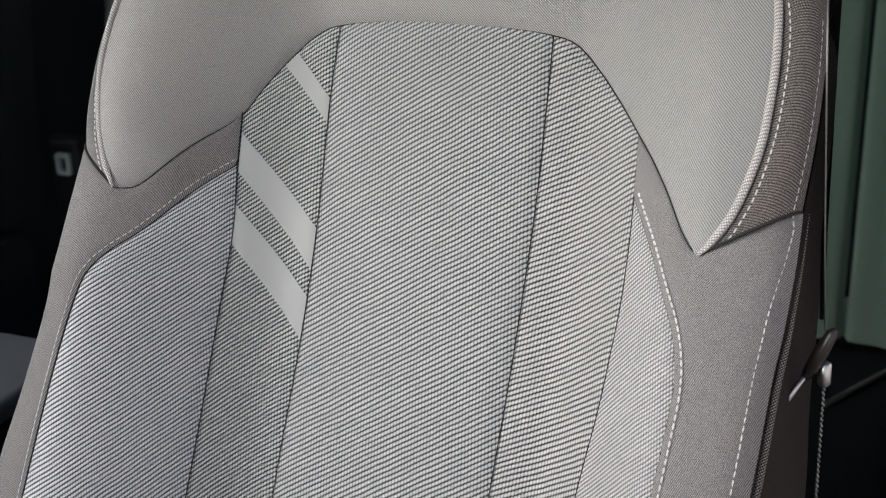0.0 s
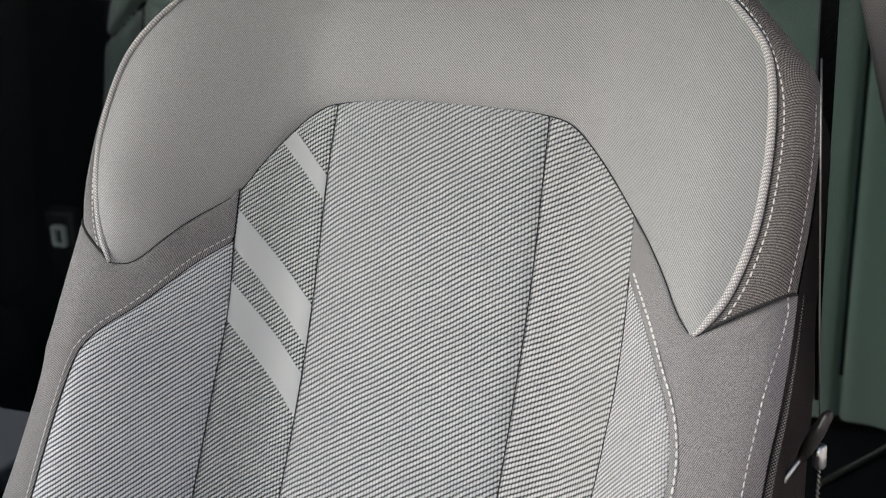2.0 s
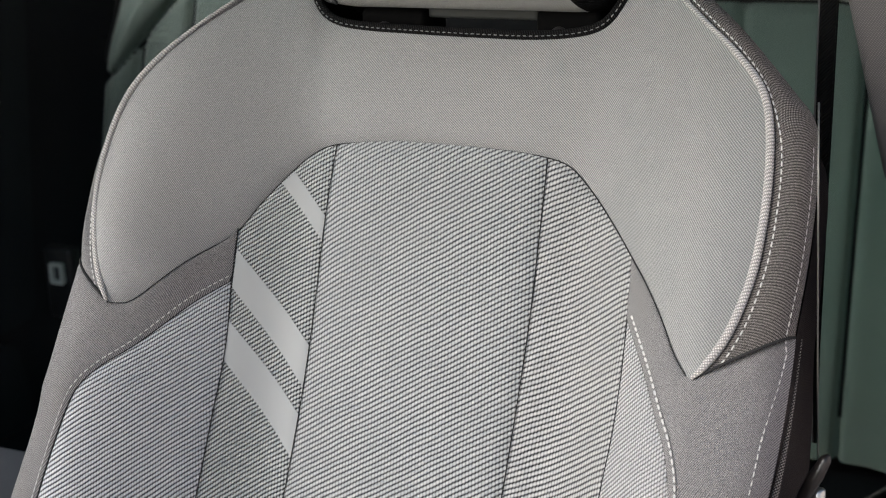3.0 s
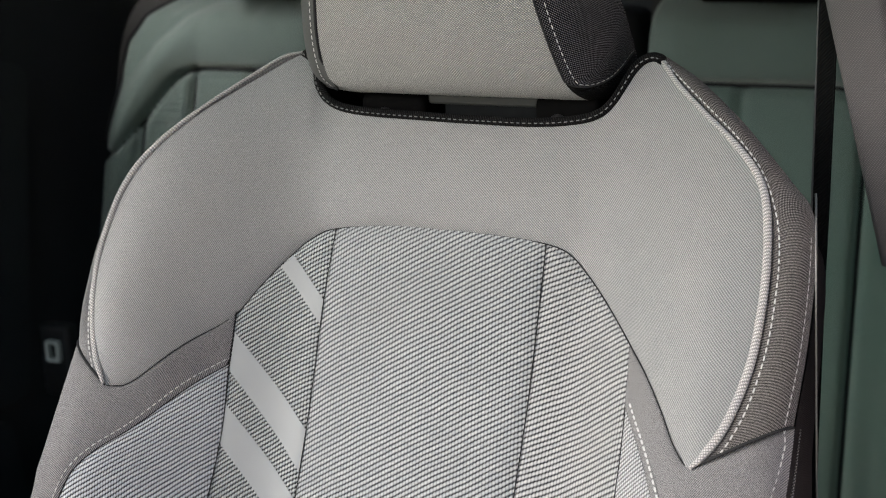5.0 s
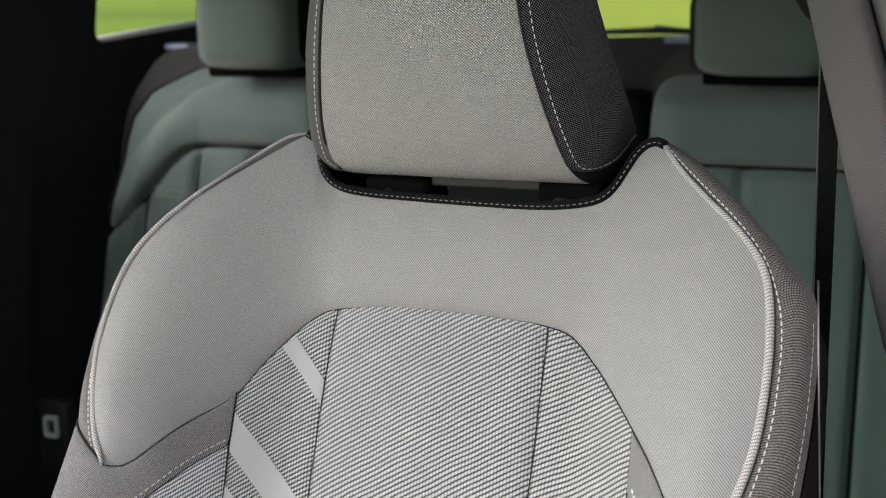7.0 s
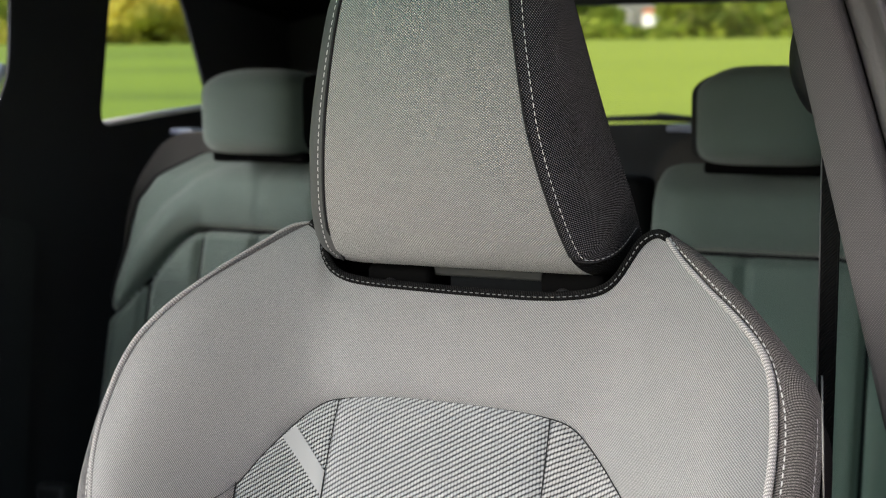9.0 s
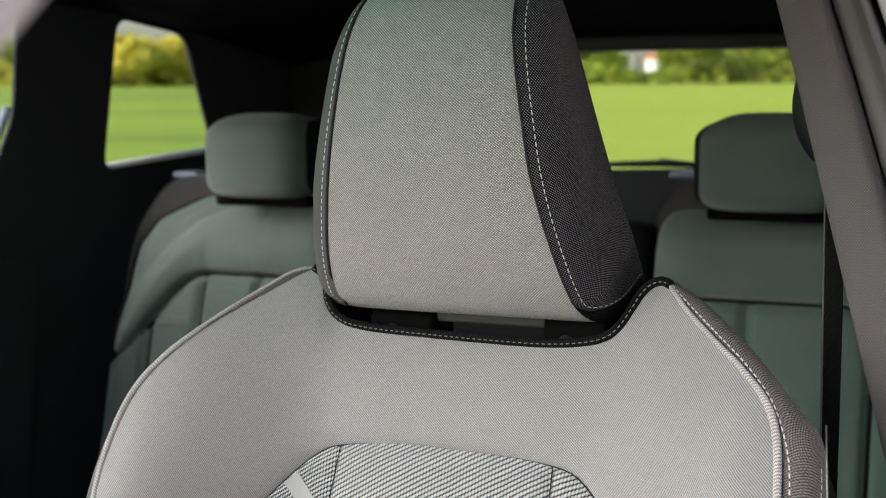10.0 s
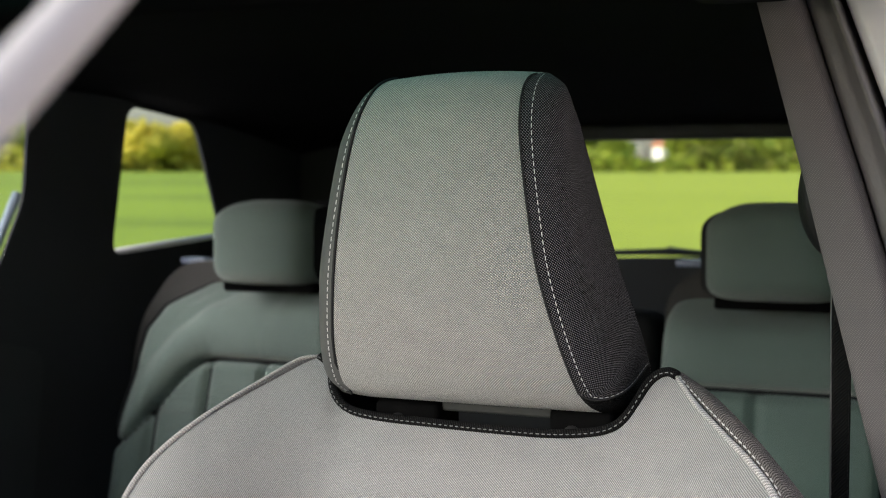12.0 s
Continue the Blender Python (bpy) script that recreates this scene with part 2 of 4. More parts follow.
def plate(outline, axis, a, b, hole_list=()):
    """A flat panel with thickness from a to b along axis x or y, with holes cut through it."""
    def loops():
        yield outline
        yield from hole_list
    bm = bmesh.new()
    edges = []
    for loop in loops():
        vs = [bm.verts.new((a, p[0], p[1]) if axis == "x" else (p[0], a, p[1])) for p in loop]
        edges += [bm.edges.new((vs[i], vs[(i + 1) % len(vs)])) for i in range(len(vs))]
    bmesh.ops.triangle_fill(bm, edges=edges, use_beauty=True, use_dissolve=False)
    out = bmesh.ops.extrude_face_region(bm, geom=list(bm.faces))
    move = Vector((b - a, 0, 0)) if axis == "x" else Vector((0, b - a, 0))
    bmesh.ops.translate(bm, verts=[g for g in out["geom"] if isinstance(g, bmesh.types.BMVert)], vec=move)
    bmesh.ops.recalc_face_normals(bm, faces=bm.faces)
    return bm


def rounded(points, radius=0.03, steps=5):
    """A closed outline with its corners rounded."""
    out, n = [], len(points)
    for i in range(n):
        p, a, b = (np.array(points[k % n], float) for k in (i, i - 1, i + 1))
        da, db = a - p, b - p
        r = min(radius, 0.45 * np.linalg.norm(da), 0.45 * np.linalg.norm(db))
        q0, q1 = p + da / np.linalg.norm(da) * r, p + db / np.linalg.norm(db) * r
        for k in range(steps + 1):
            t = k / steps
            out.append(tuple((1 - t) ** 2 * q0 + 2 * t * (1 - t) * p + t * t * q1))
    return out


def part(name, me, material, parent=None, label=""):
    """Links a mesh, given in world places, as one object; under a thing it is moved into the thing's own space."""
    if isinstance(me, bmesh.types.BMesh):
        bm, me = me, bpy.data.meshes.new(name)
        bm.to_mesh(me)
        bm.free()
    me.name = name
    me.materials.append(material)
    ob = new(name, me)
    if parent is not None:
        top = parent.parent or parent
        me.transform(Matrix.Translation(-top.location))
        ob.parent = parent
    return tagged(ob, label)


def thing(name, at, label, category, group="", kind=""):
    ob = new(name)
    ob.location = at
    return tagged(ob, label, category, group, kind)


def merge(meshes):
    """Joins meshes into one bmesh-made mesh."""
    bm = bmesh.new()
    for me in meshes:
        bm.from_mesh(me)
    out = bpy.data.meshes.new("merged")
    bm.to_mesh(out)
    bm.free()
    return out


def stitches(line, normals, length=0.0034, gap=0.0017, radius=0.00052):
    """Single thread stitches along a line, each a small flattened bead."""
    p = np.array(line, float)
    run = np.concatenate([[0], np.cumsum(np.linalg.norm(np.diff(p, axis=0), axis=1))])
    verts, faces = [], []
    s = 0.001
    while s + length < run[-1]:
        a, b = (np.array([np.interp(k, run, p[:, i]) for i in range(3)]) for k in (s, s + length))
        n = np.array([np.interp(s, run, np.array(normals)[:, i]) for i in range(3)])
        d = (b - a) / np.linalg.norm(b - a)
        side = np.cross(d, n)
        side /= np.linalg.norm(side) + 1e-9
        k0 = len(verts)
        for f, w, h in ((0.0, 0.5, 0.0), (0.2, 1.0, 0.9), (0.8, 1.0, 0.9), (1.0, 0.5, 0.0)):
            c = a + (b - a) * f
            verts += [tuple(c - side * radius * w - n * 0.0005), tuple(c + n * radius * h), tuple(c + side * radius * w - n * 0.0005)]
        for r in range(3):
            for c in range(2):
                i = k0 + 3 * r + c
                faces.append((i, i + 1, i + 4, i + 3))
        s += length + gap
    me = bpy.data.meshes.new("stitches")
    me.from_pydata(verts, [], faces)
    me.polygons.foreach_set("use_smooth", [True] * len(me.polygons))
    return me


# ---- front seat: backrest in seat space (u across, v up the backrest, n out of it) ----
SEAT_X, RECLINE = -0.300, radians(24)
SEAT_O = np.array([SEAT_X, 0.9, 1.1])
SEAT_V = np.array([0, math.sin(RECLINE), math.cos(RECLINE)])
SEAT_N = np.array([0, -math.cos(RECLINE), math.sin(RECLINE)])
SEAT_U = np.array([1.0, 0, 0])


def swell(v):
    """How far the side bolsters stand out at height v."""
    return float(np.interp(v, [-0.45, -0.2, -0.13, -0.05, 0.05, 0.13, 0.2], [0.105, 0.105, 0.088, 0.072, 0.052, 0.03, 0.015]))


def front(u, v):
    return swell(v) * smooth((abs(u) - 0.095) / 0.125)


def lay(u, v):
    """Cloth coordinates of a place on the backrest, stretched along the bolsters' slopes."""
    return u + math.copysign(0.75 * front(u, v), u), v


def lay_panel(u, v):
    """Cloth coordinates on the upright panels, whose rows run on level across the slopes."""
    return u + (-0.6 if u < 0 else 0.05) * front(u, -0.2), v


def seat(u, v, n):
    return SEAT_O + u * SEAT_U + v * SEAT_V + n * SEAT_N


ARCH = [(-0.203, -0.136), (-0.191, -0.134), (-0.175, -0.117), (-0.161, -0.095), (-0.144, -0.072), (-0.133, -0.048), (-0.118, -0.023), (-0.104, -0.007),
        (-0.087, 0.001), (-0.042, 0.006), (0.002, 0.006), (0.044, 0.005), (0.077, 0.002), (0.095, -0.004), (0.114, -0.021), (0.134, -0.042), (0.155, -0.065),
        (0.174, -0.085), (0.189, -0.104), (0.201, -0.124), (0.210, -0.135), (0.215, -0.137)]
CENTRE_L = [(-0.095, -0.45), (-0.095, -0.346), (-0.088, -0.229), (-0.086, -0.148), (-0.088, -0.052), (-0.087, 0.001)]
CENTRE_R = [(0.064, -0.45), (0.071, -0.316), (0.076, -0.221), (0.079, -0.12), (0.078, -0.044), (0.077, 0.002)]
FLANK_L = [(-0.150, -0.45), (-0.145, -0.351), (-0.141, -0.245), (-0.139, -0.166), (-0.142, -0.112), (-0.144, -0.070)]
FLANK_R = [(0.114, -0.45), (0.141, -0.300), (0.154, -0.238), (0.161, -0.185), (0.161, -0.141), (0.158, -0.098), (0.155, -0.065)]
INSERT_L = [(-0.142, -0.108), (-0.160, -0.1290), (-0.182, -0.1625), (-0.198, -0.182), (-0.2075, -0.200), (-0.2150, -0.233), (-0.2245, -0.289), (-0.2335, -0.354), (-0.245, -0.45)]
INSERT_R = [(0.1588, -0.104), (0.180, -0.136), (0.195, -0.162), (0.204, -0.178), (0.211, -0.197), (0.213, -0.216), (0.211, -0.242), (0.207, -0.280), (0.198, -0.36), (0.188, -0.45)]
PIPE_L = [(-0.203, -0.136), (-0.214, -0.116), (-0.226, -0.088), (-0.235, -0.055), (-0.237, -0.024), (-0.235, 0.002), (-0.229, 0.023), (-0.219, 0.040), (-0.201, 0.065), (-0.181, 0.090), (-0.163, 0.110), (-0.146, 0.1265), (-0.132, 0.132)]
PIPE_R = [(0.215, -0.137), (0.222, -0.128), (0.232, -0.108), (0.240, -0.075), (0.242, -0.044), (0.241, -0.010), (0.236, 0.025), (0.227, 0.047), (0.209, 0.068), (0.186, 0.089), (0.162, 0.112), (0.147, 0.130)]
NOTCH = [(-0.132, 0.131), (-0.122, 0.124), (-0.116, 0.106), (-0.104, 0.094), (-0.080, 0.089), (-0.029, 0.087), (0.016, 0.086), (0.059, 0.086), (0.088, 0.089), (0.104, 0.094), (0.113, 0.102), (0.120, 0.114), (0.126, 0.125), (0.133, 0.1315), (0.141, 0.133), (0.147, 0.130)]
RIM = [(0.144, 0.138), (0.168, 0.122), (0.201, 0.092), (0.223, 0.069), (0.243, 0.047), (0.255, 0.033), (0.261, 0.014), (0.264, -0.018), (0.265, -0.06), (0.263, -0.105)]
RIM_LOW = [(0.263, -0.105), (0.261, -0.141), (0.257, -0.177), (0.253, -0.212), (0.249, -0.271), (0.240, -0.36), (0.230, -0.45)]
FLOOR_V = -0.45


LEFT_FULL = [(-0.39, -0.003), (-0.35, -0.001), (-0.33, 0.0015), (-0.31, 0.004), (-0.27, 0.0065), (-0.235, 0.0085), (-0.21, 0.006), (-0.19, 0.003), (-0.16, 0.0)]


def rim(sign, points):
    """The seat's outer edge on one side (the two sides differ a little)."""
    return [(sign * (u + (0.003 + 0.007 * smooth((-0.09 - v) / 0.12) if sign > 0 else -0.018 * smooth((v + 0.36) / 0.16) - 0.009 * smooth((v + 0.03) / 0.06) + 0.036 * smooth((-0.22 - v) / 0.17) + float(np.interp(v, *zip(*LEFT_FULL))))), v) for u, v in points]


SORTED = {}


def table(line, axis):
    """The line's finely stepped points, sorted by one coordinate; kept for the next call."""
    key = (axis, *map(tuple, line))
    if key not in SORTED:
        p = curve(line, 120)
        SORTED[key] = p[np.argsort(p[:, axis])]
    return SORTED[key]


def at_v(line, v):
    p = table(line, 1)
    return float(np.interp(v, p[:, 1], p[:, 0]))


def at_u(line, u):
    p = table(line, 0)
    return float(np.interp(u, p[:, 0], p[:, 1]))


def dip(d, depth=0.0032, reach=0.006):
    """Cloth pulled down towards a seam at distance d."""
    return -depth * math.exp(-max(d, 0.0) / reach)


def panel(left, right, top, columns, rows, crown=0.0):
    """Upright cloth panel between two seam lines, closed above by the line top."""
    grid, uvs = [], []
    for r in range(rows):
        f = 1 - (1 - r / (rows - 1)) ** 1.15
        line, cloth = [], []
        for c in range(columns):
            s = c / (columns - 1)
            u0, u1 = left(FLOOR_V), right(FLOOR_V)
            v1 = top(left(0.0) * (1 - s) + right(0.0) * s)
            v = FLOOR_V + (v1 - FLOOR_V) * f
            u0, u1 = left(v), right(v)
            u = u0 + (u1 - u0) * s
            d = min(u - u0, u1 - u, v1 - v)
            n = front(u, v) + dip(d) + crown * 4 * s * (1 - s)
            line.append(seat(u, v, n))
            cloth.append(lay_panel(u, v))
        grid.append(line)
        uvs.append(cloth)
    return sheet(grid, uvs)


front_seat = thing("front_seat", (SEAT_X, 0.62, 0.45), "pale grey woven cloth front seat with silver bands and white stitching", "car seat")

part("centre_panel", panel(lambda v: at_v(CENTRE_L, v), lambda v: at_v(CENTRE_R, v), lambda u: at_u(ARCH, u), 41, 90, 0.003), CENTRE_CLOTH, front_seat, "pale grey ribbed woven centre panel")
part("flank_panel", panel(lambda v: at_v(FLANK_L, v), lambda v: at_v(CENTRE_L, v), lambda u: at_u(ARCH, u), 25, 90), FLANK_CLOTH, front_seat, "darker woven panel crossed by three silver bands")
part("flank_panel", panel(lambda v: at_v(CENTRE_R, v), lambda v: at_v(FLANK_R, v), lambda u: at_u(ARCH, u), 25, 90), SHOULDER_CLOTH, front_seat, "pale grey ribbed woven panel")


def insert(seam, edge, sign):
    grid, uvs = [], []
    top_v = edge[0][1]
    for r in range(70):
        v = FLOOR_V + (top_v - FLOOR_V) * (1 - (1 - r / 69) ** 1.4)
        u0, u1 = at_v(seam, v), at_v(edge, v)
        line, cloth = [], []
        for c in range(25):
            u = u0 + (u1 - u0) * c / 24
            d = min(abs(u - u0), abs(u1 - u))
            line.append(seat(u, v, front(u, v) + dip(d, 0.0026, 0.004)))
            cloth.append(lay_panel(u, v))
        grid.append(line)
        uvs.append(cloth)
    if sign < 0:
        grid, uvs = [g[::-1] for g in grid], [g[::-1] for g in uvs]
    return sheet(grid, uvs)


part("bolster_panel", insert(FLANK_L, INSERT_L, -1), BOLSTER_CLOTH, front_seat, "grey ribbed woven bolster panel")
part("bolster_panel", insert(FLANK_R, INSERT_R, 1), INSERT_CLOTH, front_seat, "pale grey woven bolster panel")


def leg_lift(u, v):
    """How far the yoke's lower edge and the cover below it stand up along the arch's legs."""
    tip = ARCH[0] if u < 0 else ARCH[-1]
    return (0.013 if u < 0 else 0.006) * smooth((abs(u) - (0.145 if u < 0 else 0.155)) / 0.032) * smooth(math.hypot(u - tip[0], v - tip[1]) / 0.045)


def wing():
    """The pale yoke over shoulders and both upper bolsters, from the arch seam out to the piping."""
    arch = curve(ARCH, 400)
    cuts_in = [0, int(np.argmin(abs(arch[:, 0] + 0.118))), int(np.argmin(abs(arch[:, 0] + 0.087))), int(np.argmin(abs(arch[:, 0] - 0.077))), int(np.argmin(abs(arch[:, 0] - 0.114))), 399]
    notch = curve(NOTCH, 300)
    a, b = int(np.argmin(abs(notch[:, 0] + 0.100))), int(np.argmin(abs(notch[:, 0] - 0.100)))
    outer = [curve(PIPE_L, 60), even(notch[: a + 1], 16), even(notch[a: b + 1], 44), even(notch[b:], 16), curve(PIPE_R, 60)[::-1]]
    inner = [even(arch[cuts_in[i]: cuts_in[i + 1] + 1], len(outer[i])) for i in range(5)]
    outer = np.vstack([o[(1 if i else 0):] for i, o in enumerate(outer)])
    inner = np.vstack([o[(1 if i else 0):] for i, o in enumerate(inner)])
    grid, uvs = [], []
    for r in range(49):
        t = r / 48
        line, cloth = [], []
        for p, q in zip(inner, outer):
            u, v = p + (q - p) * t
            gap = float(np.linalg.norm(q - p))
            crumple = 0.0017 * noise.noise((u * 70, v * 55, 2.0)) * math.exp(-max(0.0, 0.088 - v) / 0.03) * smooth((0.10 - abs(u)) / 0.03) * smooth((0.086 - v) / 0.006)
            n = front(u, v) + crumple + leg_lift(*p) * math.exp(-t * gap / 0.035) + dip(t * gap, 0.004, 0.007) * smooth(gap / 0.02) + 0.006 * math.sin(math.pi * t) * smooth(gap / 0.09)
            line.append(seat(u, v, n))
            cloth.append(lay(u, v))
        grid.append(line)
        uvs.append(cloth)
    return sheet(grid[::-1], uvs[::-1])


part("yoke", wing(), WING_CLOTH, front_seat, "smooth light grey twill shoulder yoke")

ROLL = 0.026


def roll_strip(sign, pipe):
    """Dark strip outside the piping, rolled back over the seat's edge."""
    inner = curve(pipe, 70)
    outer = curve(rim(sign, RIM[::-1]), 70)
    grid = []
    for r in range(13):
        w = r / 12 * math.pi / 2
        line = []
        for p, q in zip(inner, outer):
            u = p[0] + (q[0] - p[0]) * math.sin(w)
            v = p[1] + (q[1] - p[1]) * math.sin(w)
            n = front(*p) - 0.002 - ROLL * (1 - math.cos(w)) + 0.004 * math.sin(2 * w)
            line.append(seat(u, v, n))
        grid.append(line)
    return sheet(grid[::-1] if sign > 0 else grid)


# left strip in paler cloth, right in darker: their light and shade as colour
part("edge_strip", roll_strip(-1, PIPE_L), COVER_CLOTH, front_seat, "grey twill edge strip")
part("edge_strip", roll_strip(1, PIPE_R), SHADED_EDGE_CLOTH, front_seat, "twill edge strip, its shade put into a darker brown")


def cover(sign, flank, edge, tip_part):
    """Dark twill cover round the bolster panel, from its seam out over the seat's edge."""
    beside = [p for p in curve(flank, 300)[::-1] if p[1] > edge[0][1]]
    inner = np.vstack([even(beside + [edge[0]], 14), curve(edge, 80)[1:]])
    outer = np.vstack([curve(tip_part, 24), even([tip_part[-1], rim(sign, RIM_LOW)[0]], 12)[1:], curve(rim(sign, RIM_LOW), 59)[1:]])
    inner = even(inner, len(outer))
    grid, uvs = [], []
    for r in range(25):
        t = r / 24
        line, cloth = [], []
        for k, (p, q) in enumerate(zip(inner, outer)):
            u, v = p + (q - p) * t
            if k <= 23:
                drop = 0.004
            elif k <= 34:
                w = math.asin((k - 23) / 11)
                drop = front(*q) - (front(*outer[23]) - 0.002 - ROLL * (1 - math.cos(w)) + 0.004 * math.sin(2 * w)) + 0.003
            else:
                drop = ROLL + 0.002
            wide = float(np.linalg.norm(q - p))
            bend = max(0.0, (t - 0.15) / 0.85)
            climb = leg_lift(*q) * t if k <= 23 else 0.0
            n = front(u, v) + climb - drop * (0.25 * bend ** 2 + 0.75 * (1 - math.sqrt(max(0.0, 1 - bend ** 6)))) + dip(t * wide, 0.0013, 0.002)
            line.append(seat(u, v, n))
            cloth.append((lay(u, v)[0] + sign * 0.4 * drop * bend * bend, v))
        grid.append(line)
        uvs.append(cloth)
    if sign > 0:
        grid, uvs = grid[::-1], uvs[::-1]
    return sheet(grid, uvs)


arch_line = curve(ARCH, 400)
left_leg = [tuple(p) for p in arch_line[: int(np.argmin(abs(arch_line[:, 0] + 0.144))) + 1: 6]][::-1]
right_leg = [tuple(p) for p in arch_line[int(np.argmin(abs(arch_line[:, 0] - 0.155)))::6]]
left_cover = cover(-1, FLANK_L, INSERT_L, left_leg)
left_cloth = BVHTree.FromPolygons([tuple(v.co) for v in left_cover.vertices], [tuple(f.vertices) for f in left_cover.polygons])
part("bolster_cover", left_cover, COVER_CLOTH, front_seat, "dark grey twill bolster cover")
part("bolster_cover", cover(1, FLANK_R, INSERT_R, right_leg), COVER_CLOTH, front_seat, "brown-grey twill bolster cover")


def flank_side(sign):
    """The seat's side, from the rolled edge back to its rear shell."""
    outline = curve(rim(sign, RIM + RIM_LOW[1:]), 90)
    grid = []
    for f, back in ((0.0, 0.0), (0.35, 0.02), (0.7, 0.05), (1.0, 0.085), (0.9, 0.12), (0.6, 0.14)):
        line = []
        for u, v in outline:
            bulge = -0.022 + 0.044 * smooth((-0.02 - v) / 0.33)
            base = swell(v) * smooth((abs(u) - 0.095) / 0.125) - ROLL - 0.002
            line.append(seat(u + sign * bulge * f, v - 0.02 * back, base - back))
        grid.append(line)
    return sheet(grid if sign < 0 else grid[::-1])


# sides darkened in colour, as the twill looks in shade
part("side_panel", flank_side(-1), SHADED_SIDE_CLOTH, front_seat, "seat side in the cover's twill, darkened for shade")
part("side_panel", flank_side(1), SHADED_SIDE_CLOTH, front_seat, "seat side in the cover's twill, darkened for shade")

# rear shell and the plastic floor of the headrest slot
rear_rows = []
for v in np.linspace(-0.45, 0.12, 16):
    half = abs(at_v([(u, w) for u, w in RIM + RIM_LOW[1:]][::-1], v)) - 0.035
    rear_rows.append([seat(half * s, v, swell(v) * smooth((half - 0.095) / 0.125) * 0.9 - 0.165 - 0.02 * (1 - s * s)) for s in np.linspace(-1, 1, 15)])
part("rear_shell", sheet(rear_rows[::-1]), SLOT_BLACK, front_seat, "black moulded rear shell")
notch_line = curve(NOTCH, 90)
slot_rows = [[seat(u * (1 - 0.03 * f), v - 0.012 * f, 0.001 + front(u, v) - 0.16 * f) for u, v in notch_line] for f in (0, 0.03, 0.15, 0.5, 1.0)]
part("slot_lining", sheet(slot_rows), SLOT_BLACK, front_seat, "black lining of the headrest slot")

# piping, slot binding and seams
for line in (PIPE_L, PIPE_R):
    path = [seat(u, v, front(u, v) + 0.0012) for u, v in curve(line, 90)]
    part("piping", tube(path, [((0.0019 if line is PIPE_L else 0.0023) - 0.0009 * smooth((i - 45) / 30)) * smooth((i + 3) / 8) * smooth((92 - i) / 6) + 0.0004 for i in range(90)], 10), PIPING_CLOTH, front_seat, "pale woven piping")
part("slot_binding", tube([seat(u, v + 0.001, front(u, v) + 0.001) for u, v in curve(NOTCH, 90)], 0.0034, 8), BINDING, front_seat, "black binding of the headrest slot")


SEAM_THREAD = grained("seam_thread", (0.035, 0.035, 0.036), 0.9, 900.0, specular=0.1)
for line in (CENTRE_L, CENTRE_R, FLANK_L, FLANK_R, ARCH, INSERT_L, INSERT_R):
    path = [seat(u, v, front(u, v) - 0.0022 + (leg_lift(u, v) - 0.0006 if line is ARCH else 0.0)) for u, v in curve(line, 110)]
    part("seam_cord", tube(path, 0.00042, 6), SEAM_THREAD, front_seat, "dark sunken seam")


# a dark cord draws the shade in the crease below each edge strip
for sign, tip in ((-1, PIPE_L[0]), (1, PIPE_R[0])):
    path = []
    for k in range(14):
        w = math.pi / 2 * k / 13
        end = rim(sign, RIM[-1:])[0]
        u, v = tip[0] + (end[0] - tip[0]) * math.sin(w), tip[1] + (end[1] - tip[1]) * math.sin(w)
        path.append(seat(u, v, front(*tip) - ROLL * (1 - math.cos(w)) + 0.004 * math.sin(2 * w) - 0.0010))
    part("seam_cord", tube(path, 0.0010, 6), SEAM_THREAD, front_seat, "dark cord drawing the crease's shade below the edge strip")


def seam(name, line, out=0.0, side=(0, 0), lift=0.0008, thread=THREAD, **size):
    path = [seat(u + side[0], v + side[1], front(u + side[0], v + side[1]) + lift - out) for u, v in line]
    tilt = [SEAT_N - SEAT_U * (front(u + 0.002, v) - front(u - 0.002, v)) / 0.004 for u, v in line]
    return part(name, stitches(path, [n / np.linalg.norm(n) for n in tilt], **size), thread, front_seat, "white thread stitching")


def offset(line, d, count=120):
    """A line moved sideways by d, to its right hand."""
    p = curve(line, count)
    t = np.gradient(p, axis=0)
    t /= np.linalg.norm(t, axis=1)[:, None]
    return p + d * np.stack([t[:, 1], -t[:, 0]], 1)


path, tilt = [], []
for u, v in offset([(-0.1395, -0.1045)] + INSERT_L, 0.0027, 160):
    place, normal, _, _ = left_cloth.ray_cast(seat(u, v, 0.2), -SEAT_N)
    if place:
        normal = normal if normal.dot(Vector(SEAT_N)) > 0 else -normal
        path.append(np.array(place + normal * 0.0003))
        tilt.append(np.array(normal))
part("stitching", stitches(path, tilt, 0.0036, 0.0014, 0.00045), THREAD, front_seat, "white thread stitching")
seam("stitching", offset(INSERT_R, -0.0046), -0.0009, length=0.0038, gap=0.0014, radius=0.0007)
seam("stitching", offset(NOTCH, 0.0004), -0.0037, length=0.0026, gap=0.0018, radius=0.0004, thread=GREY_THREAD)
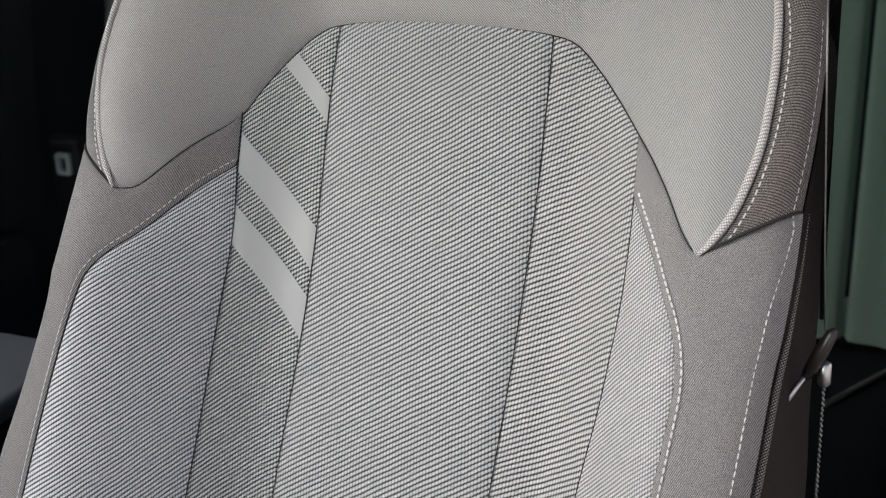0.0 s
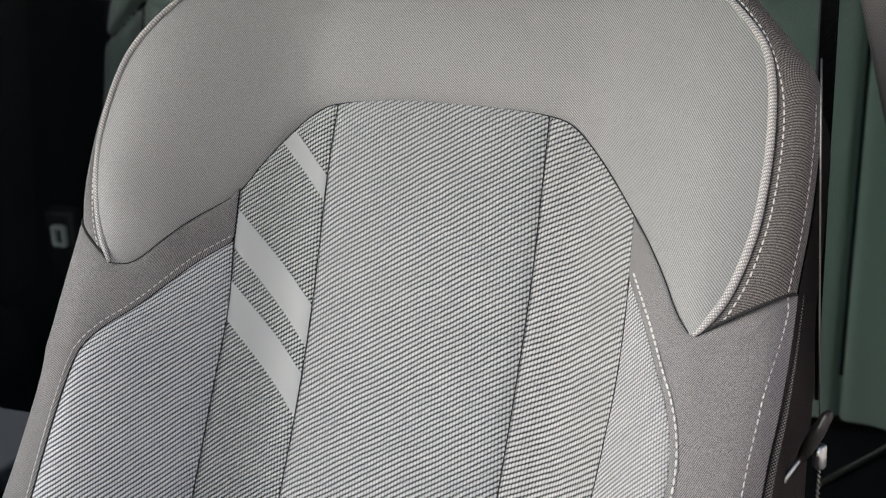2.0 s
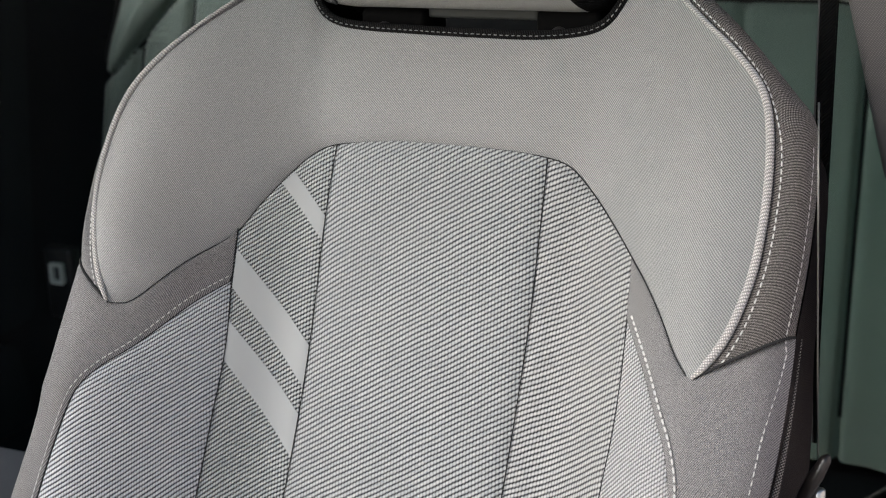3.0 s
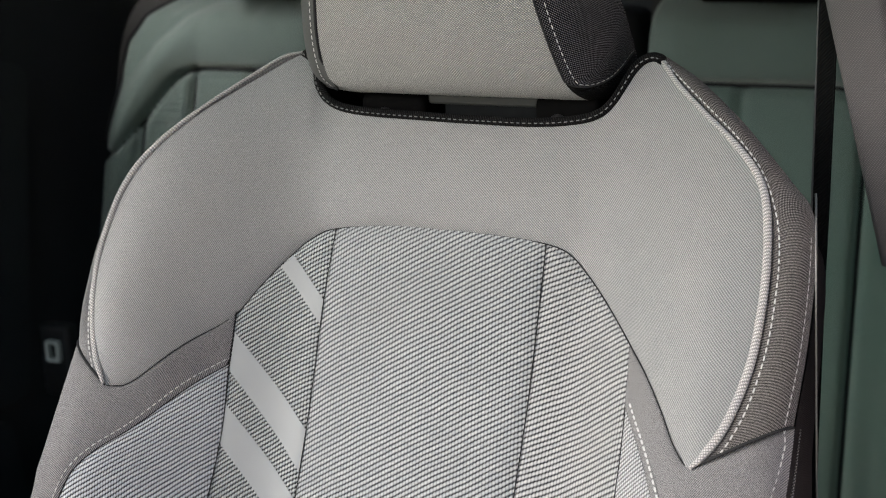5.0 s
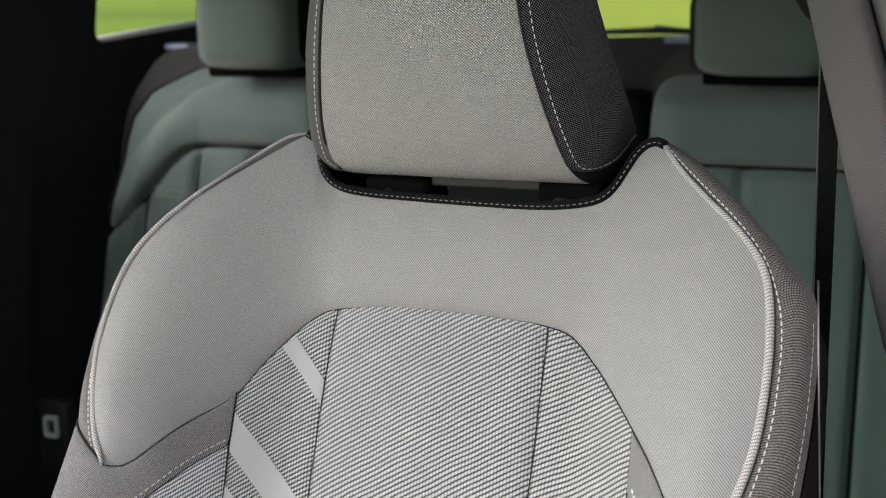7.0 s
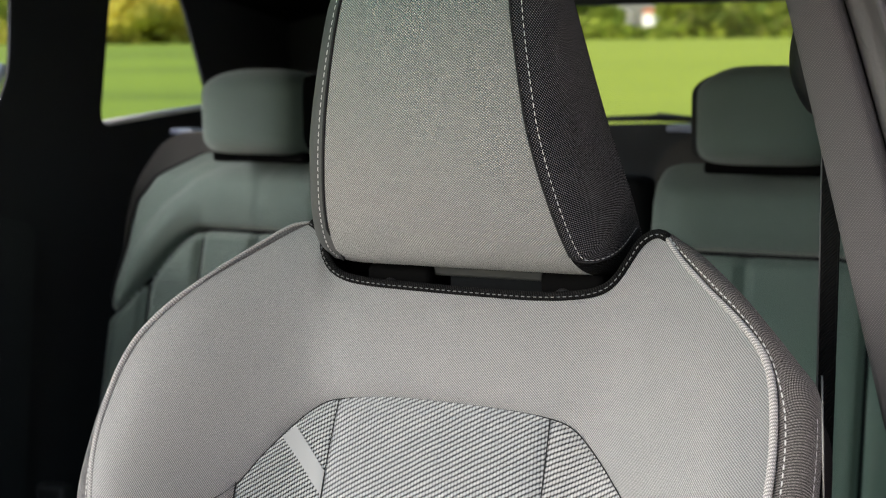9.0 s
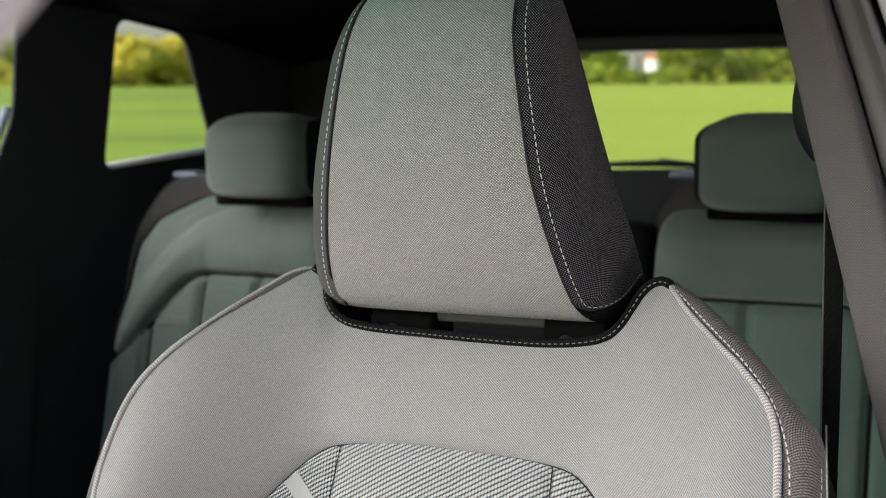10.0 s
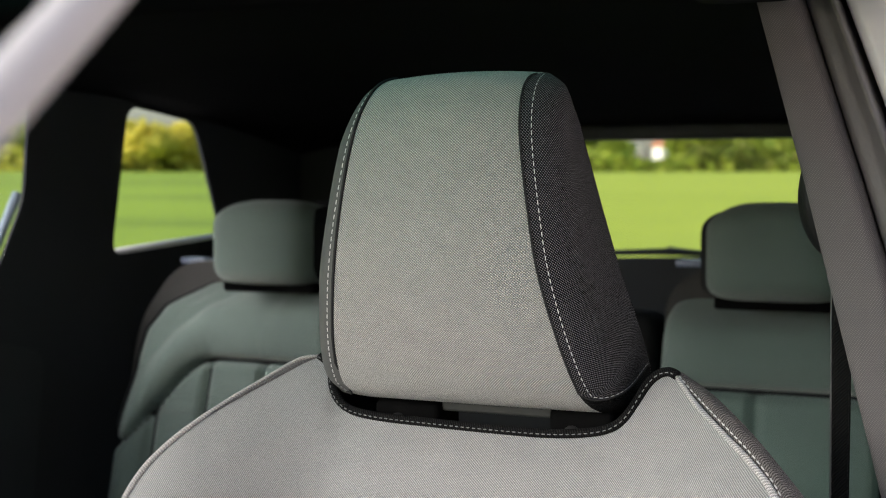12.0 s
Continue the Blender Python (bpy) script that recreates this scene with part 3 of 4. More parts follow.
for sign, pipe, share, count in ((-1, PIPE_L, 0.30, 42), (1, PIPE_R, 0.30, 70)):
    inner, outer = curve(pipe, 70), curve(rim(sign, RIM[::-1]), 70)
    path = []
    for p, q in zip(inner[:count], outer):
        w = math.asin(share)
        u, v = p + (q - p) * share
        path.append(seat(u, v, front(*p) - 0.002 - ROLL * (1 - math.cos(w)) + 0.004 * math.sin(2 * w) + 0.0005))
    part("stitching", stitches(path, [SEAT_N * 0.9 + SEAT_U * 0.4 * sign] * count, **({"length": 0.0028, "gap": 0.0016, "radius": 0.0004} if sign < 0 else {})), THREAD, front_seat, "white thread stitching")
    if sign > 0:
        path, w = [], math.asin(0.94)
        for p, q in list(zip(inner, outer))[::-1]:
            u, v = p + (q - p) * 0.94
            if v < 0.012:
                path.append(seat(u, v, front(*p) - 0.0015 - ROLL * (1 - math.cos(w)) + 0.004 * math.sin(2 * w)))
        for u, v in curve(rim(sign, RIM_LOW), 100)[3:]:
            inside = smooth((-0.105 - v) / 0.07)
            path.append(seat(u - 0.0018 - 0.0057 * inside, v, front(u, v) - ROLL * (0.62 - 0.31 * inside)))
        part("stitching", stitches(path, [SEAT_N * 0.75 + SEAT_U * 0.65] * len(path), 0.0036, 0.0016, 0.0005), THREAD, front_seat, "white thread stitching")
    fold = [seat(u + sign * 0.0025, v, swell(v) * smooth((abs(u) - 0.095) / 0.125) - ROLL - 0.007) for u, v in curve(rim(sign, RIM_LOW), 60)]
    part("edge_fold", tube(fold, [0.0004 + 0.0020 * smooth(i / 20) for i in range(60)], 8), SHADED_EDGE_CLOTH, front_seat, "folded cloth edge")


def band(corners):
    """A silver band lying on the flank panel: lower and upper edge run from seam to seam."""
    (a, b), (d, c) = (np.array(k, float) for k in corners)
    grid = []
    for r in range(9):
        line = []
        for k in range(33):
            p, q = a + (b - a) * k / 32, d + (c - d) * k / 32
            u, v = p + (q - p) * r / 8
            edge = min(abs(u - at_v(CENTRE_L, v)), abs(u - at_v(FLANK_L, v)))
            line.append(seat(u, v, front(u, v) + dip(edge) + 0.0007))
        grid.append(line)
    return sheet(grid[::-1])


for low, high in ((((-0.122, -0.032), (-0.0875, -0.071)), ((-0.114, -0.023), (-0.0885, -0.052))),
                  (((-0.1415, -0.113), (-0.0865, -0.178)), ((-0.1425, -0.085), (-0.0865, -0.147))),
                  (((-0.1395, -0.165), (-0.0875, -0.230)), ((-0.1400, -0.137), (-0.0865, -0.198)))):
    part("silver_band", band((low, high)), SILVER_BAND, front_seat, "slanting matt silver band")

# ---- headrest ----
HR_Y = [0.968, 0.934, 0.904, 0.883, 0.869, 0.867, 0.872, 0.884, 0.905, 0.945]
HR_Z = [1.1945, 1.197, 1.2115, 1.243, 1.292, 1.339, 1.384, 1.411, 1.427, 1.434]
HR_W = [0.099, 0.098, 0.0940, 0.0888, 0.0800, 0.0730, 0.0660, 0.0620, 0.0590, 0.056]
SIDE_Y = [0.997, 0.997, 0.996, 0.992, 0.982, 0.970, 0.958, 0.949, 0.944, 0.946]
SIDE_Z = [1.206, 1.212, 1.225, 1.250, 1.294, 1.338, 1.378, 1.400, 1.412, 1.425]
SIDE_OUT = [0.014, 0.016, 0.018, 0.0175, 0.0140, 0.0115, 0.0110, 0.0115, 0.0090, -0.004]
hr_profile = curve(list(zip(HR_Y, HR_Z, HR_W)), 70)
hr_side = curve(list(zip(SIDE_Y, SIDE_Z, [w + o for w, o in zip(HR_W, SIDE_OUT)])), 70)


def seam_in(k, sign=1):
    """How far the seams lie inside the nominal width: the door's side all along, the other at its rounded lower corner."""
    if sign < 0:
        return float(np.interp(k, [0, 2, 5, 9, 13, 30, 50, 69], [0.050, 0.030, 0.015, 0.005, 0.0, -0.001, -0.002, -0.001]))
    return float(np.interp(k / 69, [0, 0.2, 0.5, 0.8, 1], [0.003, 0.006, 0.010, 0.0105, 0.010]))


def headrest_front():
    rows = []
    for k, (y, z, w) in enumerate(hr_profile):
        rows.append([(SEAT_X + (w - seam_in(k, 1 if s > 0 else -1)) * s, y + 0.010 * s * s, z - 0.0015 * s * s) for s in np.linspace(-1, 1, 31)])
    run = np.concatenate([[0], np.cumsum(np.linalg.norm(np.diff(hr_profile[:, :2], axis=0), axis=1))])
    return sheet(rows, [[(p[0], run[k]) for p in r] for k, r in enumerate(rows)])


def side_point(sign, k, f, lift=0.0):
    """A place on the headrest's side: step k along its seam, share f of the way to the back."""
    (y0, z0, w0), (y1, z1, w1) = ([np.interp(k, np.arange(70), table_[:, i]) for i in range(3)] for table_ in (hr_profile, hr_side))
    w0 -= seam_in(k, sign)
    w1 += float(np.interp(k, [0, 10, 30, 50, 62, 69], [0.010, 0.014, 0.016, 0.010, -0.002, -0.004])) if sign < 0 else 0.0
    g = min(1.0, f / 0.4)
    w = w0 + (w1 - w0) * math.sqrt(1 - (1 - g) ** 2) + 0.002 * math.sin(f * math.pi) + lift
    return (SEAT_X + sign * w, y0 + 0.010 + (y1 - y0 - 0.010) * f - lift, z0 - 0.0015 + (z1 - z0) * f)


def low_seam(k, sign):
    """Share of the way back at which the dark side begins: its lower seam sweeps back along the base."""
    return (1 - smooth((k - (5.2 if sign > 0 else 1.5)) / 9.0)) ** 1.6


def headrest_side(sign):
    rows = [[side_point(sign, k, low_seam(k, sign) + (1 - low_seam(k, sign)) * (f / 16) ** 1.5) for k in range(5 if sign > 0 else 1, 70)] for f in range(17)]
    run = np.zeros(len(rows[0]))
    up = np.concatenate([[0], np.cumsum(np.linalg.norm(np.diff(np.array(rows[8]), axis=0), axis=1))])
    cloth = [[(0.0, float(h)) for h in up]]
    for before, row in zip(rows, rows[1:]):
        run = run + np.linalg.norm(np.array(row) - np.array(before), axis=1)
        cloth.append([(float(d), float(h)) for d, h in zip(run, up)])
    return sheet(rows, cloth) if sign < 0 else sheet(rows[::-1], cloth[::-1])


def headrest_gusset(sign):
    rows = [[side_point(sign, k, low_seam(k, sign) * (f / 10) ** 1.5) for k in range(20)] for f in range(11)]
    return sheet(rows if sign < 0 else rows[::-1])


headrest = part("headrest", headrest_front(), HEADREST_CLOTH, front_seat, "light grey woven headrest with dark sides")
# this side gets a lighter grey: the light it catches is put into colour
part("headrest_side", headrest_side(-1), LIT_SIDE_SKIN, headrest, "headrest side in plain grey, lightened for the light on it")
part("headrest_side", headrest_side(1), DARK_CLOTH, headrest, "black woven headrest side")
for sign in (-1, 1):
    # right gusset is the same cloth in black, for the shade under there
    part("headrest_gusset", headrest_gusset(sign), HEADREST_CLOTH if sign < 0 else BINDING, headrest, "light grey cloth turned under the side" if sign < 0 else "cloth turned under the side, blackened as if in shade")
part("headrest_back", sheet([[(SEAT_X + w * s, y + 0.012 * (1 - s * s), z) for s in np.linspace(1, -1, 15)] for y, z, w in hr_side]), DARK_CLOTH, headrest, "black headrest back")
y0, z0, w0 = hr_profile[0]
y1, z1, w1 = hr_side[0]
part("under_headrest", sheet([[(SEAT_X + (w0 + (w1 - w0) * f) * s, y0 + (y1 - y0) * f, z0 + (z1 - z0) * f) for s in np.linspace(-1, 1, 9)] for f in (0, 0.5, 1)]), BLACK_PLASTIC, headrest, "black plastic underside")
for sign in (-1, 1):
    edge = [(SEAT_X + sign * (w - seam_in(k + 16, sign) + 0.001), y + 0.0095, z - 0.001) for k, (y, z, w) in enumerate(hr_profile[16:66])]
    sweep = [side_point(sign, k, low_seam(k, sign), 0.0006) for k in np.linspace(*((5.4, 14.5) if sign > 0 else (1.7, 10.0)), 18)]
    part("piping", tube(curve(sweep + edge[1:], 90), 0.0007 if sign > 0 else 0.0010, 6), SEAM_THREAD, headrest, "black seam piping")
    line = [side_point(sign, k, min(0.97, low_seam(k, sign) + (0.027 if sign > 0 else 0.010)), 0.0003) for k in np.linspace(5.8 if sign > 0 else 2.0, 66, 110)]
    part("stitching", stitches(line, [np.array([sign * 0.85, -0.5, 0])] * 110, 0.0034, 0.0018, 0.00033 if sign > 0 else 0.00019), THREAD, headrest, "white thread stitching")
for sign in (-1, 1):
    x = SEAT_X + sign * 0.068
    xa, xb, top_z = (-0.384, -0.331, 1.1940) if sign < 0 else (-0.246, -0.198, 1.1965)
    part("guide_sleeve", block(xa, xb, 0.943, 0.985, 1.140, top_z, 0.007, 4), SLOT_BLACK, front_seat, "black headrest guide sleeve")
    # small boss, added to catch a soft highlight on the sleeve
    part("sleeve_boss", tube([((xa + xb) / 2 - 0.006, 0.945, 1.178), ((xa + xb) / 2 - 0.006, 0.941, 1.178), ((xa + xb) / 2 - 0.006, 0.9395, 1.178)], [0.0075, 0.0068, 0.0045], 16), BLACK_PLASTIC, front_seat, "black boss added to catch a soft highlight")
    part("post", tube([(x, 0.968, 1.15), (x, 0.974, 1.22)], 0.0075, 10), BLACK_PLASTIC, front_seat, "black headrest post")
part("slot_plate", block(-0.3315, -0.2455, 0.950, 0.956, 1.1875, 1.206, 0.0025), PLATE_GREY, front_seat, "grey plate between the guide sleeves")


# ---- rear bench ----
def rear_back(name, x0, x1, outer, label):
    """One rear seat's backrest; outer is the side (+1 or -1) towards the door."""
    top = thing(name, ((x0 + x1) / 2, 1.72, 0.55), label, "car seat", "rear bench")
    half = (x1 - x0) / 2
    def seam_height(o):
        return 1.092 - 0.13 * smooth((o - 0.18) / 0.8) ** 1.3

    def surface(s, z):
        o = s * outer
        # the outline leans in towards the top on both sides
        lean_out = float(np.interp(z, [0.55, 1.0, 1.091, 1.132, 1.169, 1.20, 1.217], [-0.002, -0.004, -0.008, -0.017, -0.048, -0.102, -0.150]))
        lean_in = float(np.interp(z, [1.15, 1.185, 1.20, 1.217], [0.0, -0.004, -0.010, -0.040]))
        out_edge, in_edge = (x1 + lean_out, x0 - lean_in) if outer > 0 else (x0 - lean_out, x1 + lean_in)
        x = (in_edge + out_edge) / 2 + o * (out_edge - in_edge) / 2
        e = min(1.0, (1 - abs(s)) / 0.16)
        y = 1.835 + (z - 1.2) * 0.24 - 0.035 * math.sqrt(max(0, e * (2 - e)))
        y += 0.045 * (1 - smooth((1.217 - z) / 0.05))
        # soft upright creases in the cloth below the headrest
        y += 0.0035 * noise.noise((x * 38, z * 5, 1.0)) * smooth((z - 1.12) / 0.06)
        # grooves: a level seam, bowed down towards the door, and upright seams below it
        level = seam_height(o)
        y += 0.014 * math.exp(-((z - level) / 0.0065) ** 2)
        if z < level:
            y -= 0.004
            for k in ((-0.72, -0.24, 0.24, 0.66) if outer < 0 else (-0.35, 0.40)):
                y += 0.017 * math.exp(-((o - k) / 0.024) ** 2)
        else:
            y -= 0.022 * math.sin(math.pi * min(1.0, (z - level) / 0.11)) * smooth((1 - abs(s)) / 0.3)
            y += 0.004 * math.exp(-((o - 0.22) / 0.012) ** 2)
        y -= 0.02 * smooth((o - 0.55) / 0.3) * smooth((1.08 - z) / 0.1)
        return x, y, z

    grid = [[surface(s, z) for s in np.linspace(-1, 1, 61)] for z in np.concatenate([np.linspace(0.55, 0.93, 16)[:-1], np.linspace(0.93, 1.217, 130)])]
    # dark tubes in the grooves draw the shade that falls there
    level_line = [surface(s, seam_height(s * outer)) for s in np.linspace(-0.9, 0.9, 40)]
    part("seam", tube([(x, y - 0.003, z) for x, y, z in level_line], 0.0030, 6), DARK_TRIM, top, "dark tube drawing the shade in the level groove")
    for o in ((0.24, 0.66) if outer < 0 else (0.40,)):
        upright = [surface(o * outer, z) for z in np.linspace(0.60, seam_height(o) - 0.012, 30)]
        part("seam", tube([(x, y - 0.004, z) for x, y, z in upright], 0.0036, 6), DARK_TRIM, top, "dark tube drawing the shade in an upright groove")
    part("backrest", sheet(grid), REAR_CLOTH, top)
    part("piping", tube([(p[0], p[1] - 0.004, p[2]) for p in [grid[r][58 if outer > 0 else 2] for r in range(40, 143)]], 0.0024, 6), DARK_TRIM, top, "dark edge piping")
    xo, xi = (x1 + 0.034, x0 - 0.002) if outer > 0 else (x0 - 0.040, x1 - 0.006)
    out = rounded([(xo, 0.55), (xo, 1.06), (xo - outer * 0.024, 1.150), (xo - outer * 0.095, 1.233), (xi + outer * 0.045, 1.246), (xi, 1.205), (xi, 0.55)], 0.04)
    part("back_shell", plate(out, "y", 1.838, 1.92), SHELL_CLOTH, top, "dark cloth edge and rear shell")
    # bar coloured blue-grey for the sky's reflection on the seat's shoulder
    bar_x = -1.190 if outer < 0 else -0.386
    part("shoulder_bar", block(bar_x - 0.022, bar_x + 0.022, 1.872, 1.905, 1.228 if outer < 0 else 1.242, 1.238 if outer < 0 else 1.252, 0.004), SKY_GLOSS, top, "glossy bar with the sky's blue put into its colour")
    # cushion near black: shade and a blue reflection are put into its colour
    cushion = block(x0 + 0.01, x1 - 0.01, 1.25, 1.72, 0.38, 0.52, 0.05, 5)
    part("cushion", cushion, SHADED_CUSHION, top, "seat cushion with shade and blue reflection put into its colour")
    if outer > 0:
        # tube stands in for a lit edge along the cushion
        part("cushion_lit_edge", tube([(-0.118, 1.52, 0.523), (-0.098, 1.557, 0.524), (-0.067, 1.614, 0.525), (-0.04, 1.67, 0.525)], 0.004, 6), SHELL_CLOTH, top, "grey tube drawn for the lit edge of the cushion")
    return top


rear_back("bench_seat", -1.244, -0.85, -1, "rear seat beside the far door, dim green light in its cloth colour")
rear_back("bench_seat", -0.41, 0.005, 1, "rear seat behind the front seat, dim green light in its cloth colour")
middle = thing("middle_seat", (-0.63, 1.80, 0.55), "dark middle rear seat with folded armrest", "car seat", "rear bench")
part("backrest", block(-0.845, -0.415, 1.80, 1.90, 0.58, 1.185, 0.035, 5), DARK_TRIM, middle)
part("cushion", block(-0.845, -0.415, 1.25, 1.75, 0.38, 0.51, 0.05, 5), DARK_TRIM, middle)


def rear_headrest(xc):
    top = thing("rear_headrest", (xc, 1.80, 1.19), "rear headrest with dark sides, dim green light in its cloth colour", "headrest", "rear headrests")
    rows = []
    for z in np.linspace(0, 1, 45):
        w = 0.083 * (1 - 0.20 * max(0.0, (z - 0.72) / 0.28) ** 3 - 0.06 * max(0.0, (0.16 - z) / 0.16) ** 2)
        yy = 1.695 + 0.045 * (1 - math.sqrt(max(0.0, 1 - max(0.0, (0.26 - z) / 0.26) ** 2.2))) + 0.06 * (1 - math.sqrt(max(0.0, 1 - max(0.0, (z - 0.72) / 0.28) ** 2.6)))
        rows.append([(xc + w * s, yy + 0.010 * s * s + 0.020 * abs(s) ** 6, 1.210 + 0.122 * z - 0.003 * s * s * z - 0.007 * abs(s) ** 6 * z + 0.004 * abs(s) ** 8 * (1 - z)) for s in np.linspace(-1, 1, 31)])
    part("headrest_front", sheet(rows), REAR_CLOTH, top)
    for sign in (-1, 1):
        i = 30 if sign > 0 else 0
        side = [[r[i] for r in rows], [(r[i][0] + sign * 0.014, r[i][1] + 0.03, r[i][2] - 0.002) for r in rows], [(r[i][0] + sign * 0.006, 1.875, 1.20 + (r[i][2] - 1.2) * 0.95) for r in rows]]
        part("headrest_side", sheet(side if sign < 0 else side[::-1]), DARK_TRIM, top, "dark headrest side")
    back = [[(r[0][0] + (r[30][0] - r[0][0]) * k, 1.875, 1.20 + (r[15][2] - 1.2) * 0.96) for k in (1, 0.5, 0)] for r in rows]
    part("headrest_back", sheet(back), DARK_TRIM, top, "dark headrest back")
    # the shade under the headrest, drawn as a thin black block
    part("under_headrest", block(xc - 0.077, xc + 0.077, 1.738, 1.860, 1.199, 1.2145, 0.006), SLOT_BLACK, top, "black block drawn as the shade below the headrest")
    for sign in (-1, 1):
        part("post", tube([(xc + sign * 0.05, 1.83, 1.15), (xc + sign * 0.05, 1.83, 1.215)], 0.006, 8), BLACK_PLASTIC, top, "black post")
    return top


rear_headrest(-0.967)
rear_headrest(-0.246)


# ---- car shell ----
QUARTER = rounded([(1.888, 1.237), (1.936, 1.486), (2.126, 1.466), (2.212, 1.256)], 0.03)
REAR_DOOR = rounded([(1.05, 1.16), (1.15, 1.47), (1.695, 1.49), (1.68, 1.33), (1.60, 1.19)], 0.03)
FRONT_DOOR = rounded([(-0.25, 1.08), (0.35, 1.43), (0.85, 1.47), (0.92, 1.15)], 0.03)
tagged(part("wall_far_side", plate([(-0.6, 0.35), (-0.6, 1.02), (0.30, 1.50), (1.0, 1.56), (2.2, 1.54), (2.62, 1.40), (2.75, 0.9), (2.75, 0.35)], "x", -1.364, -1.358, [QUARTER, REAR_DOOR, FRONT_DOOR]), LINING), "black inner side of the car with three window openings", "car wall", kind="structure")
DOOR_SKIN = grained("door_skin", (0.040, 0.043, 0.046), 0.7, 400.0, specular=0.3)
far_door = thing("door_lining", (-1.34, 1.3, 0.40), "dark grey lining of the far rear door", "door panel")
part("upper_panel", plate(rounded([(0.95, 0.60), (0.95, 1.10), (1.58, 1.13), (1.695, 1.10), (1.63, 0.60)], 0.03), "x", -1.357, -1.335), DOOR_SKIN, far_door)
part("pocket", plate(rounded([(0.95, 0.40), (0.95, 0.585), (1.57, 0.585), (1.60, 0.40)], 0.03), "x", -1.357, -1.325), DOOR_SKIN, far_door, "dark door pocket")
part("grab_rail", tube([(-1.325, 1.05, 0.86), (-1.305, 1.12, 0.875), (-1.305, 1.42, 0.90), (-1.33, 1.50, 0.90)], 0.016, 10), DOOR_SKIN, far_door, "dark grab rail")
for k, (hole, name) in enumerate(((QUARTER, "window_1"), (REAR_DOOR, "window_2"), (FRONT_DOOR, "window_3"))):
    pane = tagged(part(name, plate(hole, "x", -1.3625, -1.3595), GLASS), "clear side window of the car", "car window", kind="structure")
    pane.visible_shadow = False
for name, ends in (("window_sill", ((1.885, 1.239), (2.225, 1.258))), ("window_sill", ((1.595, 1.19), (1.685, 1.34)))):
    line = [(-1.376, ends[0][0], ends[0][1]), (-1.376, (ends[0][0] + ends[1][0]) / 2, (ends[0][1] + ends[1][1]) / 2 + 0.001), (-1.376, *ends[1])]
    tagged(part(name, tube(line, 0.0060 if ends[0][0] > 1.7 else 0.0075, 8), BODY_PAINT if ends[0][0] > 1.7 else LEDGE_BLUE), "bright painted ledge outside the side window", "window sill", kind="structure")
BACKLIGHT = rounded([(-1.08, 1.205), (-0.99, 1.437), (-0.24, 1.437), (-0.14, 1.234)], 0.05)
tagged(part("wall_tailgate", plate([(-1.36, 0.35), (-1.36, 1.56), (0.08, 1.56), (0.08, 0.35)], "y", 2.50, 2.56, [BACKLIGHT]), LINING), "black inner tailgate with the rear window opening", "tailgate", kind="structure")
pane = tagged(part("window_4", plate(BACKLIGHT, "y", 2.528, 2.532), GLASS), "clear rear window of the car", "car window", kind="structure")
pane.visible_shadow = False
tagged(part("trim", block(-1.06, -0.16, 2.465, 2.498, 1.434, 1.462, 0.010), TAILGATE_TRIM), "dark grey trim above the rear window", "trim", kind="structure")
wiper = thing("rear_wiper", (-0.63, 2.58, 1.21), "black rear wiper resting on the rear window", "wiper")
part("blade", tube([(-0.80, 2.58, 1.222), (-0.62, 2.585, 1.228), (-0.44, 2.58, 1.224)], [0.004, 0.007, 0.004], 8), BLACK_PLASTIC, wiper)
part("arm", tube([(-0.45, 2.59, 1.20), (-0.52, 2.592, 1.222), (-0.62, 2.595, 1.232)], 0.006, 8), BLACK_PLASTIC, wiper)
roof_rows = [[(x, y, 1.545 - 0.032 * ((x + 0.66) / 0.66) ** 4 - 0.10 * max(0, (y - 1.6) / 0.95) ** 2 - 0.03 * max(0, (0.8 - y) / 0.4) ** 1.5) for x in np.linspace(-1.36, 0.04, 25)] for y in np.linspace(0.42, 2.53, 40)]
roof_me = sheet(roof_rows)
bm = bmesh.new()
bm.from_mesh(roof_me)
inside = [f for f in bm.faces if -1.14 < f.calc_center_median().x < -0.18 and 0.62 < f.calc_center_median().y < 1.30]
bmesh.ops.delete(bm, geom=inside, context="FACES")
bm.to_mesh(roof_me)
bm.free()
roof = tagged(part("ceiling", roof_me, HEADLINER), "black cloth roof lining of the car", "headliner", kind="structure")
solid = roof.modifiers.new("thickness", "SOLIDIFY")
solid.thickness, solid.offset = 0.03, 1.0
panel_rows = [[(x, y, 1.568 - 0.032 * ((x + 0.66) / 0.66) ** 4) for x in np.linspace(-1.20, -0.12, 13)] for y in np.linspace(0.58, 1.34, 9)]
tagged(part("window_7", sheet(panel_rows), ROOF_GLASS), "dark green tinted glass panel in the roof", "car window", kind="structure")
tagged(part("floor", block(-1.36, 0.06, -0.7, 2.6, 0.30, 0.36, 0.01), DARK_TRIM), "black carpet floor of the car", "car floor", kind="structure")
tagged(part("wall_front", block(-1.36, 0.06, -0.75, -0.68, 0.35, 0.98, 0.02), DARK_TRIM), "plain black bulkhead at the front", "bulkhead", kind="structure")
# near wall is unseen: its front edge and window are sized to limit light
NEAR_DOOR = rounded([(1.12, 1.25), (1.14, 1.45), (1.80, 1.46), (1.92, 1.26)], 0.03)
pane = tagged(part("window_6", plate(NEAR_DOOR, "x", 0.038, 0.042), DARK_GLASS), "dark tinted rear door window of the car", "car window", kind="structure")
pane.visible_shadow = False
